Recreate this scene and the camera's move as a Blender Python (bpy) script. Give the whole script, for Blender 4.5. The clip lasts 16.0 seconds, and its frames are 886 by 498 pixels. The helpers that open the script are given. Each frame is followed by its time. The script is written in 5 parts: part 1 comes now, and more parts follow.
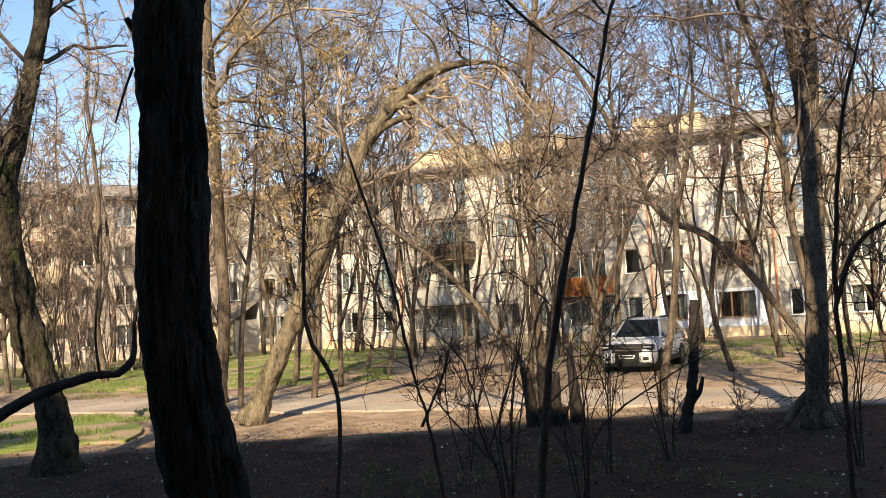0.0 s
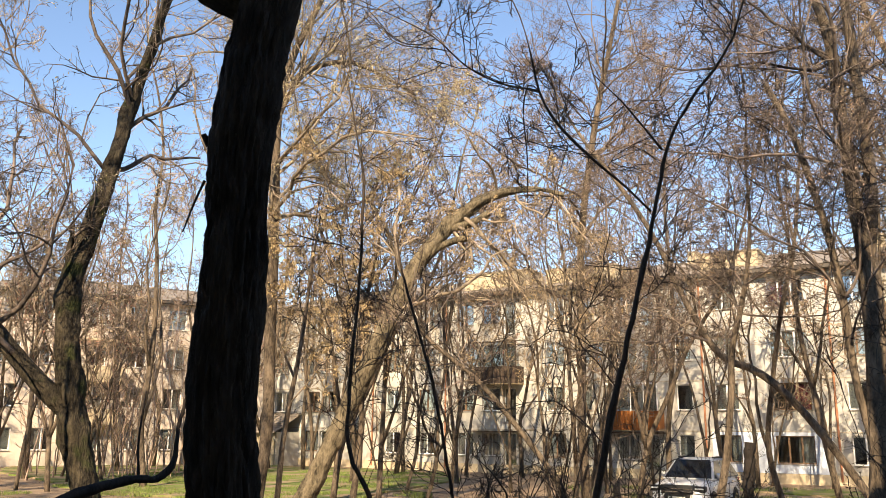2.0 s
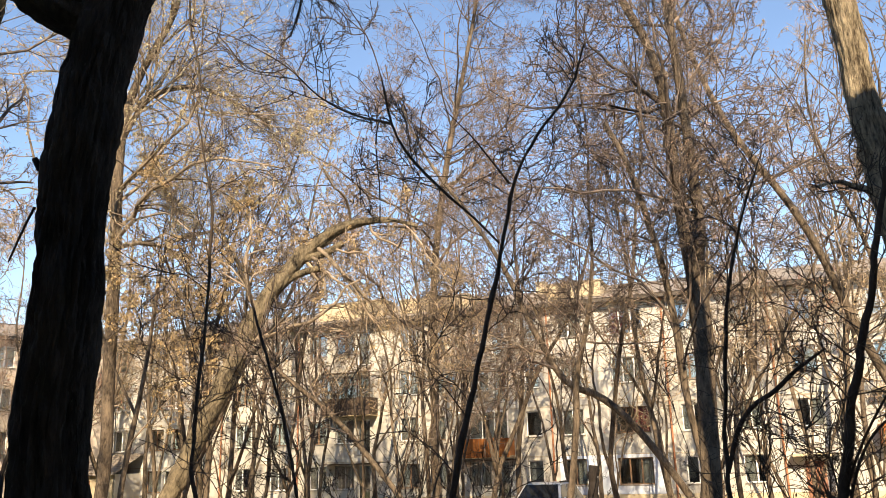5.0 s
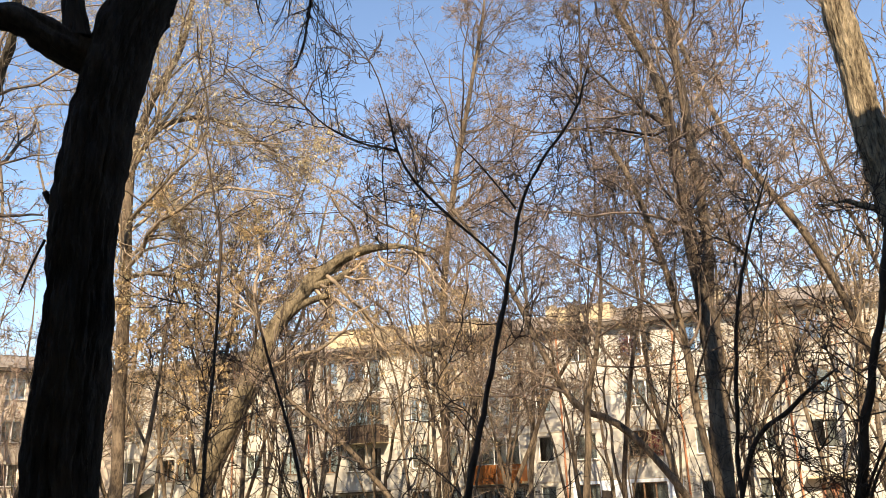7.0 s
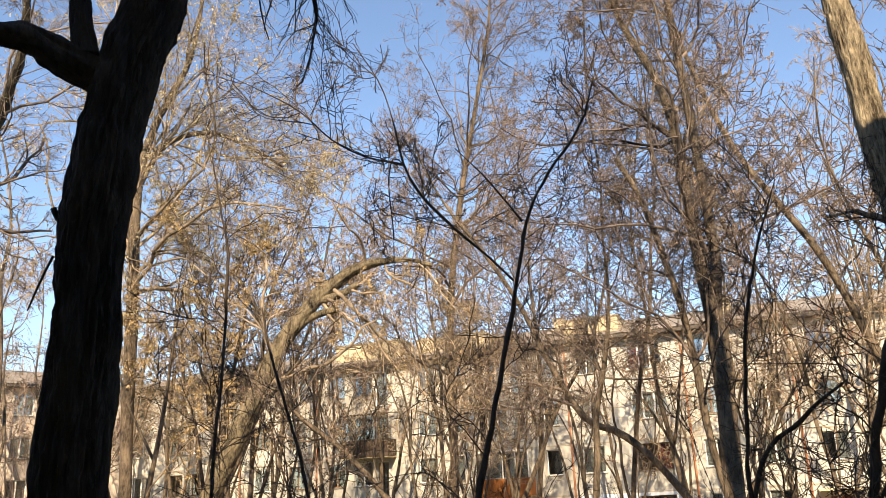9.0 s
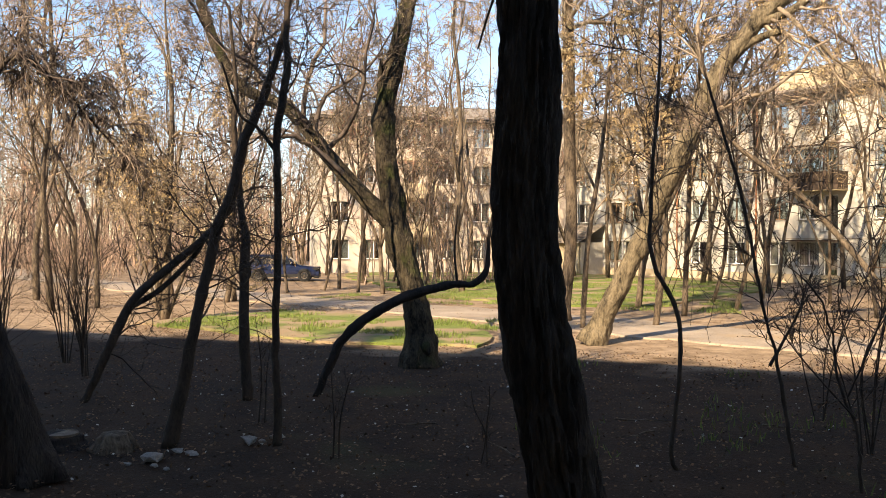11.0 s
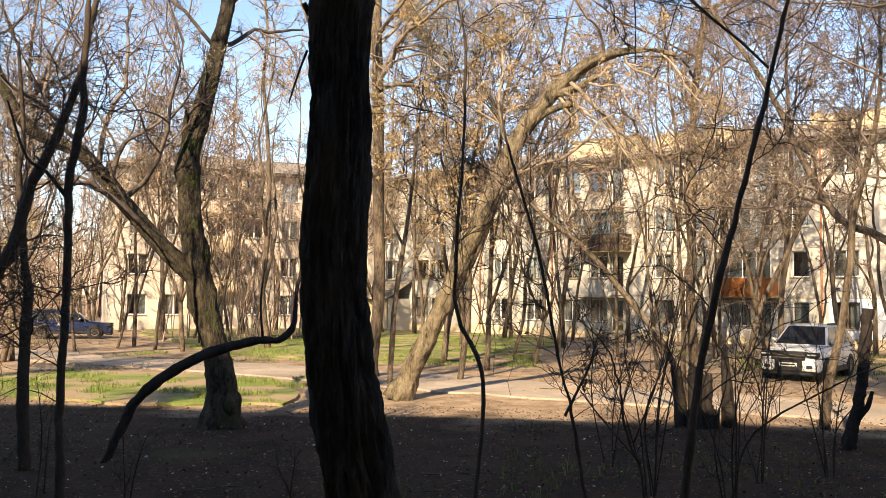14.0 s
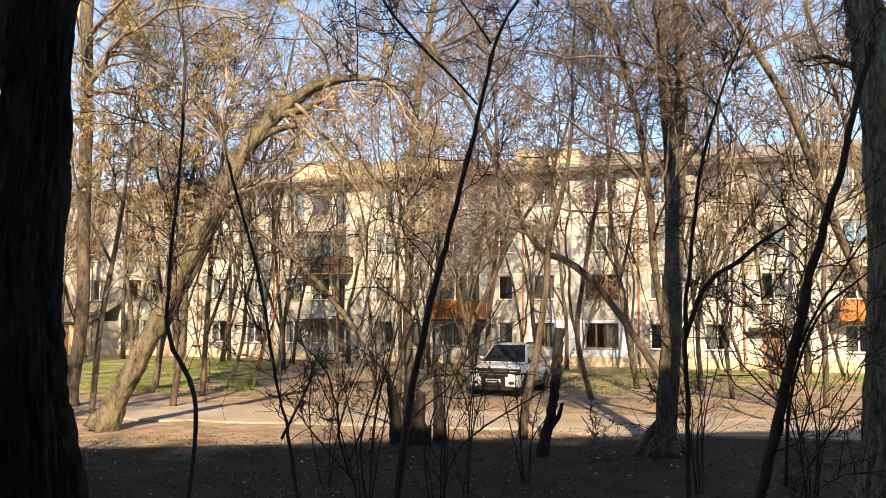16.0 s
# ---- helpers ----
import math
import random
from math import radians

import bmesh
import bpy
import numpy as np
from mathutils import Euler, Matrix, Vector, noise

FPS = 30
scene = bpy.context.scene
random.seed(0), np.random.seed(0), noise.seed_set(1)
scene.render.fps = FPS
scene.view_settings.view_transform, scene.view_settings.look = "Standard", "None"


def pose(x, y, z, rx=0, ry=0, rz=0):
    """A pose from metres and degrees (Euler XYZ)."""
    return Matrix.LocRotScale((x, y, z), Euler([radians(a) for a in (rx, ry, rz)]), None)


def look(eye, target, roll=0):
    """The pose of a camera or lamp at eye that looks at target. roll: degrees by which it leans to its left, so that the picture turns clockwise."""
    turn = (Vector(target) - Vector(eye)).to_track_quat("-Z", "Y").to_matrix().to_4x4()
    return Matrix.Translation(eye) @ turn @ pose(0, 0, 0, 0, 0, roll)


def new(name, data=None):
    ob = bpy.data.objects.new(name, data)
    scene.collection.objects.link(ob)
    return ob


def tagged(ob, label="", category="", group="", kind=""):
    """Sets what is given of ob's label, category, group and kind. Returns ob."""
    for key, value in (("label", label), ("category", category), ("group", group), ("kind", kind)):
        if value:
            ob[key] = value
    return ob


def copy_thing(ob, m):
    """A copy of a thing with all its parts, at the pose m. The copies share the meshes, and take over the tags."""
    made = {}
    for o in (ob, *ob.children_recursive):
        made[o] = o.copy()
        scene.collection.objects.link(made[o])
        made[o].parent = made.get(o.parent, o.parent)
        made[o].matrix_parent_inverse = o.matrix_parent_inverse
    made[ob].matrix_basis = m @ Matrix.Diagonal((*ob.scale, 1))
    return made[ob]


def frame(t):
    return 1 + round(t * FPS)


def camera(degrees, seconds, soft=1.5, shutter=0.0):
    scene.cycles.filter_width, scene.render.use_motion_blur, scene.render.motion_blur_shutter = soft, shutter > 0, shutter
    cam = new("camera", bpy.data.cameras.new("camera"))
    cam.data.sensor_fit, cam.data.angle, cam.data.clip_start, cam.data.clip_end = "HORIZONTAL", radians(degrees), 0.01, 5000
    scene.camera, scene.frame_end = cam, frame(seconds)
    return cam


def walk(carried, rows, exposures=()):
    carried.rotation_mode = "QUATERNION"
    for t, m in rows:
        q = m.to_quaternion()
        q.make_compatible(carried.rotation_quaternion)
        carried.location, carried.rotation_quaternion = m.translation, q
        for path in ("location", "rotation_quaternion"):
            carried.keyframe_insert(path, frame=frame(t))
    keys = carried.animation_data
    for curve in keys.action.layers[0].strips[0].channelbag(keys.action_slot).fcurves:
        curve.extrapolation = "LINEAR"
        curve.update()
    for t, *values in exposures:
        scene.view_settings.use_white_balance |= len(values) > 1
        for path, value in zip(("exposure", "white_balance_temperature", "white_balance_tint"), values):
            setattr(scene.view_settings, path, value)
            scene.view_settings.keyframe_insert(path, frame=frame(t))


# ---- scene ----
cam = camera(56.27, 16.0, soft=0.85)
# seconds, place, then turn to the left, tilt up and roll
ROWS = [
    (0.0, -0.009, 0.035, 2.406, -3.65, 4.04, 3.14),
    (0.5, -0.006, 0.028, 2.406, -2.33, 5.77, 1.41),
    (1.0, -0.013, 0.025, 2.409, -0.42, 6.95, 0.38),
    (1.5, -0.017, 0.023, 2.409, -0.30, 9.38, -0.42),
    (2.0, -0.016, 0.017, 2.411, -0.67, 12.47, -0.62),
    (2.5, -0.012, 0.019, 2.412, -3.69, 13.59, -0.27),
    (3.0, -0.012, 0.008, 2.409, -6.99, 13.70, 0.44),
    (3.5, -0.010, 0.010, 2.408, -9.20, 13.65, 0.92),
    (4.0, -0.006, 0.012, 2.412, -10.59, 13.64, 1.45),
    (6.5, 0.012, -0.015, 2.408, -9.85, 16.11, 2.02),
    (7.0, 0.011, -0.016, 2.408, -9.64, 16.27, 2.29),
    (7.5, 0.012, -0.014, 2.409, -9.41, 16.43, 2.41),
    (8.0, 0.010, -0.018, 2.409, -9.37, 16.61, 2.45),
    (8.5, 0.009, -0.017, 2.410, -9.37, 16.94, 2.48),
    (9.0, 0.011, -0.017, 2.410, -9.08, 17.20, 2.53),
    (9.5, 0.010, -0.010, 2.405, -7.52, 16.20, 2.26),
    (10.0, 0.006, -0.004, 2.405, 0.04, 11.33, 0.49),
    (10.2, 0.003, 0.002, 2.408, 4.80, 8.27, -0.27),
    (10.7, 0.000, 0.010, 2.400, 15.50, 1.90, -0.50),
    (11.3, 0.000, 0.010, 2.400, 21.60, -1.60, -0.30),
    (12.3, -0.024, 0.015, 2.380, 20.82, -1.24, -0.48),
    (12.5, -0.023, 0.008, 2.378, 19.94, -0.69, -1.00),
    (13.0, -0.022, 0.004, 2.380, 17.07, 0.84, -1.63),
    (13.5, -0.013, 0.001, 2.381, 12.72, 2.06, -1.25),
    (14.0, 0.001, -0.009, 2.387, 6.68, 3.38, -0.70),
    (14.5, 0.018, -0.024, 2.388, 0.00, 4.31, 0.00),
    (15.0, 0.024, -0.024, 2.389, -5.78, 4.88, -0.39),
    (15.5, 0.023, -0.021, 2.384, -9.43, 5.15, -0.61),
    (16.0, 0.032, -0.015, 2.378, -12.32, 5.08, -0.44),
]
EXPOSURES = [(0.0, 1.17, 7050, 12), (1.0, 1.22, 7250, 13), (4.0, 1.2, 7400, 13), (9.5, 1.2, 7400, 13), (12.3, 1.54, 7700, 15), (14.5, 1.34, 7600, 14), (16.0, 1.25, 7500, 14)]
walk(cam, [(t, pose(x, y, z, 90 + pitch, roll, yaw)) for t, x, y, z, yaw, pitch, roll in ROWS], EXPOSURES)
# ---- light ----
SUN_AZIMUTH, SUN_HEIGHT = 194.0, 30.0      # degrees clockwise from +y, degrees above the horizon
world = bpy.data.worlds.new("sky")
scene.world = world
world.use_nodes = True
sky = world.node_tree.nodes.new("ShaderNodeTexSky")
sky.sky_type, sky.sun_disc = "NISHITA", False
sky.sun_elevation, sky.sun_rotation = radians(SUN_HEIGHT), radians(SUN_AZIMUTH)
sky.air_density, sky.dust_density, sky.ozone_density = 1.0, 0.0, 3.6
world.node_tree.links.new(sky.outputs[0], world.node_tree.nodes["Background"].inputs[0])
world.node_tree.nodes["Background"].inputs[1].default_value = 0.114
sun_data = bpy.data.lights.new("sun", "SUN")
sun_data.energy, sun_data.angle, sun_data.color = 4.7, radians(0.5), (1.0, 0.865, 0.66)
sun = new("sun", sun_data)
a, h = radians(SUN_AZIMUTH), radians(SUN_HEIGHT)
sun.matrix_world = look((0, 0, 40), Vector((0, 0, 40)) - Vector((math.sin(a) * math.cos(h), math.cos(a) * math.cos(h), math.sin(h))))


# ---- materials ----
def material(name, dark, light, scale=4.0, rough=0.85, bump=0.3, stretch=(1, 1, 1), fine=8.0, spread=0.5, metal=0.0, specular=0.3, spots=None, tone=0.0):
    """Two colours mixed by coarse and fine noise, with relief. spots: (colour, scale, threshold). tone: spread of brightness from piece to piece."""
    m = bpy.data.materials.new(name)
    m.use_nodes = True
    nodes, links = m.node_tree.nodes, m.node_tree.links
    shader = nodes["Principled BSDF"]
    place, grow = nodes.new("ShaderNodeTexCoord"), nodes.new("ShaderNodeMapping")
    grow.inputs["Scale"].default_value = stretch
    links.new(place.outputs["Object"], grow.inputs[0])
    coarse, grain = nodes.new("ShaderNodeTexNoise"), nodes.new("ShaderNodeTexNoise")
    for tex, size, detail in ((coarse, scale, 5), (grain, scale * fine, 6)):
        tex.inputs["Scale"].default_value, tex.inputs["Detail"].default_value, tex.inputs["Roughness"].default_value = size, detail, 0.62
        links.new(grow.outputs[0], tex.inputs[0])
    both = nodes.new("ShaderNodeMath")
    both.operation = "ADD"
    half = nodes.new("ShaderNodeMath")
    half.operation, half.inputs[1].default_value = "MULTIPLY", 0.7
    links.new(grain.outputs[0], half.inputs[0])
    links.new(coarse.outputs[0], both.inputs[0])
    links.new(half.outputs[0], both.inputs[1])
    ramp = nodes.new("ShaderNodeMapRange")
    ramp.inputs[1].default_value, ramp.inputs[2].default_value = 0.85 - spread * 0.5, 0.85 + spread * 0.5
    links.new(both.outputs[0], ramp.inputs[0])
    mix = nodes.new("ShaderNodeMix")
    mix.data_type = "RGBA"
    mix.inputs[6].default_value, mix.inputs[7].default_value = (*dark, 1), (*light, 1)
    links.new(ramp.outputs[0], mix.inputs[0])
    colour = mix.outputs[2]
    if spots:
        patch = nodes.new("ShaderNodeTexNoise")
        patch.inputs["Scale"].default_value, patch.inputs["Detail"].default_value = spots[1], 4
        links.new(place.outputs["Object"], patch.inputs[0])
        cut = nodes.new("ShaderNodeMapRange")
        cut.inputs[1].default_value, cut.inputs[2].default_value = spots[2], spots[2] + 0.12
        links.new(patch.outputs[0], cut.inputs[0])
        over = nodes.new("ShaderNodeMix")
        over.data_type = "RGBA"
        over.inputs[7].default_value = (*spots[0], 1)
        links.new(cut.outputs[0], over.inputs[0])
        links.new(colour, over.inputs[6])
        colour = over.outputs[2]
    if tone:
        info, vary, gain = nodes.new("ShaderNodeNewGeometry"), nodes.new("ShaderNodeMapRange"), nodes.new("ShaderNodeMix")
        vary.inputs[3].default_value, vary.inputs[4].default_value = 1 - tone, 1 + tone
        gain.data_type, gain.blend_type, gain.inputs[0].default_value = "RGBA", "MULTIPLY", 1.0
        links.new(info.outputs["Random Per Island"], vary.inputs[0])
        links.new(colour, gain.inputs[6])
        links.new(vary.outputs[0], gain.inputs[7])
        colour = gain.outputs[2]
    links.new(colour, shader.inputs["Base Color"])
    shader.inputs["Roughness"].default_value, shader.inputs["Metallic"].default_value = rough, metal
    shader.inputs["Specular IOR Level"].default_value = specular
    if bump:
        relief = nodes.new("ShaderNodeBump")
        relief.inputs["Strength"].default_value, relief.inputs["Distance"].default_value = bump, 0.03 if bump < 0.95 else 0.07
        links.new(both.outputs[0], relief.inputs["Height"])
        links.new(relief.outputs[0], shader.inputs["Normal"])
    return m


def pane_glass(name):
    m = bpy.data.materials.new(name)
    m.use_nodes = True
    nodes, links = m.node_tree.nodes, m.node_tree.links
    clear, gloss, mix = (nodes.new("ShaderNode" + k) for k in ("BsdfTransparent", "BsdfGlossy", "MixShader"))
    clear.inputs[0].default_value = (0.85, 0.88, 0.88, 1)
    gloss.inputs["Roughness"].default_value = 0.03
    mix.inputs[0].default_value = 0.3
    links.new(clear.outputs[0], mix.inputs[1])
    links.new(gloss.outputs[0], mix.inputs[2])
    links.new(mix.outputs[0], nodes["Material Output"].inputs[0])
    return m


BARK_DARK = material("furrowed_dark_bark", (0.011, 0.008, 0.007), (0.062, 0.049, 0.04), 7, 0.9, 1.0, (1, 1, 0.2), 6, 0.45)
BARK_GREY = material("grey_brown_bark", (0.026, 0.019, 0.013), (0.215, 0.162, 0.112), 4, 0.9, 1.0, (1, 1, 0.35), 6, 0.42)
BARK_MOSS = material("mossy_bark", (0.012, 0.009, 0.006), (0.095, 0.075, 0.047), 7, 0.9, 1.0, (1, 1, 0.45), 5, 0.35, spots=((0.04, 0.045, 0.014), 2.6, 0.55))
BARK_TAN = material("sunlit_tan_bark", (0.026, 0.02, 0.012), (0.24, 0.19, 0.12), 4, 0.9, 1.0, (1, 1, 0.35), 6, 0.42)
BARK_PALE = material("pale_sunlit_bark", (0.05, 0.036, 0.022), (0.42, 0.345, 0.235), 9, 0.9, 1.0, (1, 1, 0.22), 4, 0.42)
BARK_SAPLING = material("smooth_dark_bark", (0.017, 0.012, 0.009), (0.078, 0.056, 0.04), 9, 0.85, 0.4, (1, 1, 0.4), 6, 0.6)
TWIG_BROWN = material("brown_twigs", (0.036, 0.027, 0.022), (0.25, 0.19, 0.148), 2, 0.8, 0, fine=5, tone=0.6)
TWIG_TAN = material("tan_twigs", (0.07, 0.053, 0.036), (0.42, 0.325, 0.23), 2, 0.8, 0, fine=5, tone=0.65)
TWIG_ROSE = material("pinkish_thicket_twigs", (0.17, 0.11, 0.082), (0.5, 0.365, 0.275), 2, 0.8, 0, fine=5, tone=0.5)
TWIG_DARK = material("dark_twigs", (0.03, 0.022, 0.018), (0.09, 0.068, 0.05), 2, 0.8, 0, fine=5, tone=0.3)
LEAF_GOLD = material("dry_golden_seeds", (0.26, 0.17, 0.08), (0.56, 0.42, 0.225), 3, 0.7, 0, fine=6, tone=0.4)
LEAF_PALE = material("pale_yellow_catkins", (0.2, 0.165, 0.09), (0.55, 0.47, 0.27), 3, 0.7, 0, fine=6, tone=0.35)
BUD_ROSE = material("reddish_buds", (0.2, 0.085, 0.06), (0.4, 0.2, 0.14), 3, 0.7, 0, fine=6, tone=0.4)
BUD_TAN = material("swelling_tan_buds", (0.16, 0.1, 0.07), (0.42, 0.29, 0.2), 3, 0.7, 0, fine=6, tone=0.55)
# shade from neighbouring trees is put into this bark colour of snags and stubs
BARK_SHADED = material("shade_painted_bark", (0.008, 0.006, 0.005), (0.035, 0.026, 0.02), 8, 0.85, 0.7, (1, 1, 0.3), 6, 0.5)
CUT_WOOD = material("weathered_cut_wood", (0.09, 0.068, 0.048), (0.22, 0.175, 0.125), 8, 0.85, 0.4, fine=6)


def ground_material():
    """Trodden tan earth of the yard, with the house shade painted dark under the near trees up to an uneven line."""
    m = material("earth_with_painted_shade", (0.009, 0.0048, 0.0022), (0.058, 0.03, 0.0135), 1.1, 0.95, 0.9, fine=26, spread=0.5, spots=((0.06, 0.058, 0.02), 0.3, 0.6))
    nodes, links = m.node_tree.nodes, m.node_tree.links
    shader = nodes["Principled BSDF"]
    shaded_earth = shader.inputs["Base Color"].links[0].from_socket
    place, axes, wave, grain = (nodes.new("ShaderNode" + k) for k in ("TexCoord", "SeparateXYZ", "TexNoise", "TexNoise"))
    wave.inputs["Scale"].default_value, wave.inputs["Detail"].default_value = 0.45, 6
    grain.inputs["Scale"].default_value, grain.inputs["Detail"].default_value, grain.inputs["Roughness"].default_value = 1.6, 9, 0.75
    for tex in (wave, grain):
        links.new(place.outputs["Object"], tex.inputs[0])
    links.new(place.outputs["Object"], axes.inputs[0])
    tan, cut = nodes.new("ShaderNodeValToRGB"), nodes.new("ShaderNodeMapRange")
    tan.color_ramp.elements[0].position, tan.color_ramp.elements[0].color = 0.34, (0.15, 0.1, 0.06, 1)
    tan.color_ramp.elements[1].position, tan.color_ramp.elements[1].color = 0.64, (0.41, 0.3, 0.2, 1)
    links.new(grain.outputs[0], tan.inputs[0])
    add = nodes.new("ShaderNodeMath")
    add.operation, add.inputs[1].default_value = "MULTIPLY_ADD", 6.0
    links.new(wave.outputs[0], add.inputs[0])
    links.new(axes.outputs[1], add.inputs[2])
    # painted shade ends around y 16 to 17.4, at the house's shadow edge
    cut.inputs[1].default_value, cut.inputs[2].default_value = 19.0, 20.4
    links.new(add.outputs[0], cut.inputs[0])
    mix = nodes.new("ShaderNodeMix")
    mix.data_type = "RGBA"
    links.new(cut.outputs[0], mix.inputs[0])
    links.new(shaded_earth, mix.inputs[6])
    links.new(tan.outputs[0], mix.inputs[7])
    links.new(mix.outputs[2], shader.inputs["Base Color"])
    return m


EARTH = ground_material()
PALE_FLECK = material("pale_flecks", (0.3, 0.27, 0.22), (0.6, 0.57, 0.5), 3, 0.8, 0, tone=0.3)
GRASS_SOIL = material("mossy_turf", (0.085, 0.11, 0.028), (0.2, 0.25, 0.055), 0.7, 0.95, 0.6, fine=18, spots=((0.3, 0.22, 0.135), 0.6, 0.45))
GRASS_BLADE = material("spring_grass_blades", (0.07, 0.11, 0.02), (0.19, 0.235, 0.058), 1.2, 0.7, 0, fine=6, tone=0.35)
ASPHALT = material("worn_dusty_asphalt", (0.22, 0.18, 0.14), (0.45, 0.37, 0.29), 0.6, 0.9, 0.35, fine=40, spots=((0.38, 0.28, 0.18), 0.35, 0.55))
LITTER_LEAF = material("dead_leaves", (0.035, 0.02, 0.012), (0.2, 0.115, 0.06), 2, 0.8, 0, fine=4, tone=0.6)
PLASTER = material("cream_plaster", (0.38, 0.353, 0.303), (0.535, 0.508, 0.448), 0.35, 0.9, 0.15, (1, 1, 0.5), 14, 0.6, spots=((0.36, 0.325, 0.265), 0.3, 0.6))
PLASTER_PALE = material("pale_plaster", (0.385, 0.364, 0.322), (0.53, 0.508, 0.46), 0.35, 0.9, 0.15, (1, 1, 0.5), 14, 0.6, spots=((0.36, 0.335, 0.29), 0.3, 0.6))
PLASTER_WHITE = material("white_plaster", (0.66, 0.64, 0.58), (0.82, 0.8, 0.74), 0.4, 0.9, 0.15, (1, 1, 0.5), 14, 0.6)
PLASTER_TAN = material("tan_plaster", (0.42, 0.34, 0.22), (0.58, 0.48, 0.33), 0.5, 0.9, 0.2, (1, 1, 0.5), 12, 0.6)
JOINT = material("panel_joint_mortar", (0.3, 0.26, 0.2), (0.45, 0.4, 0.32), 2, 0.95, 0.2)
ROOF = material("weathered_slate_roof", (0.16, 0.135, 0.11), (0.34, 0.29, 0.24), 0.8, 0.9, 0.3, fine=12)
TRIM_DARK = material("dark_eave_boards", (0.05, 0.04, 0.035), (0.13, 0.11, 0.09), 2, 0.8, 0.3)
FRAME_WHITE = material("white_window_paint", (0.62, 0.6, 0.56), (0.8, 0.79, 0.76), 3, 0.5, 0.1)
FRAME_BROWN = material("brown_window_paint", (0.12, 0.07, 0.04), (0.24, 0.15, 0.09), 4, 0.6, 0.2)
LATTICE = material("dark_brown_boards", (0.03, 0.02, 0.014), (0.1, 0.07, 0.05), 4, 0.8, 0.3)
ORANGE_SHEET = material("rusty_orange_sheet", (0.2, 0.06, 0.012), (0.42, 0.15, 0.035), 1.5, 0.6, 0.2, (1, 1, 0.3), 10)
RAIL_METAL = material("dark_rail_paint", (0.05, 0.04, 0.035), (0.12, 0.1, 0.08), 5, 0.6, 0.2)
PIPE_RED = material("red_oxide_pipe", (0.3, 0.12, 0.06), (0.48, 0.22, 0.12), 3, 0.6, 0.1)
ROOM_DARK = material("dim_room", (0.16, 0.15, 0.14), (0.3, 0.28, 0.26), 1, 0.9, 0)
CURTAIN = material("pale_curtain", (0.42, 0.4, 0.36), (0.62, 0.6, 0.55), 2, 0.9, 0.3, (6, 6, 0.4))
CURTAIN_RED = material("magenta_curtain", (0.25, 0.03, 0.06), (0.42, 0.08, 0.1), 2, 0.9, 0.3, (6, 6, 0.4))
BLUE_CLOTH = material("bright_blue_cloth", (0.05, 0.25, 0.5), (0.12, 0.42, 0.7), 4, 0.9, 0.2)
GLASS = pane_glass("window_glass")
CAR_WHITE = material("white_car_paint", (0.56, 0.56, 0.56), (0.64, 0.64, 0.64), 1, 0.25, 0, specular=0.6)
CAR_BLUE = material("dark_blue_car_paint", (0.012, 0.018, 0.05), (0.02, 0.03, 0.075), 1, 0.22, 0, specular=0.6)
CAR_GLASS = material("tinted_car_glass", (0.012, 0.014, 0.015), (0.02, 0.022, 0.024), 1, 0.06, 0, specular=0.7)
CAR_BLACK = material("black_plastic", (0.012, 0.012, 0.012), (0.03, 0.03, 0.03), 5, 0.6, 0.1)
TYRE = material("tyre_rubber", (0.012, 0.012, 0.012), (0.035, 0.033, 0.03), 8, 0.9, 0.2)
CHROME = material("chrome", (0.55, 0.55, 0.56), (0.7, 0.7, 0.7), 2, 0.15, 0, metal=1.0)
LAMP_LENS = material("headlamp_lens", (0.5, 0.52, 0.54), (0.72, 0.74, 0.76), 6, 0.08, 0, specular=0.8)
TAIL_LENS = material("red_lamp_lens", (0.25, 0.01, 0.01), (0.4, 0.03, 0.02), 6, 0.15, 0, specular=0.7)
STONE = material("pale_rubble", (0.17, 0.155, 0.135), (0.36, 0.335, 0.295), 9, 0.9, 0.8)
PLASTIC_BAG = material("white_scrap", (0.65, 0.65, 0.65), (0.82, 0.82, 0.82), 6, 0.6, 0.3)
GREEN_DOOR = material("brown_door_paint", (0.16, 0.07, 0.04), (0.3, 0.15, 0.09), 3, 0.6, 0.2)
PAINT_BLUE = material("pale_blue_wall_paint", (0.5, 0.55, 0.62), (0.68, 0.72, 0.78), 0.8, 0.8, 0.15)
PLASTER_GREY = material("greyish_pink_plaster", (0.46, 0.385, 0.32), (0.62, 0.535, 0.45), 0.5, 0.9, 0.2, (1, 1, 0.5), 12, 0.6)
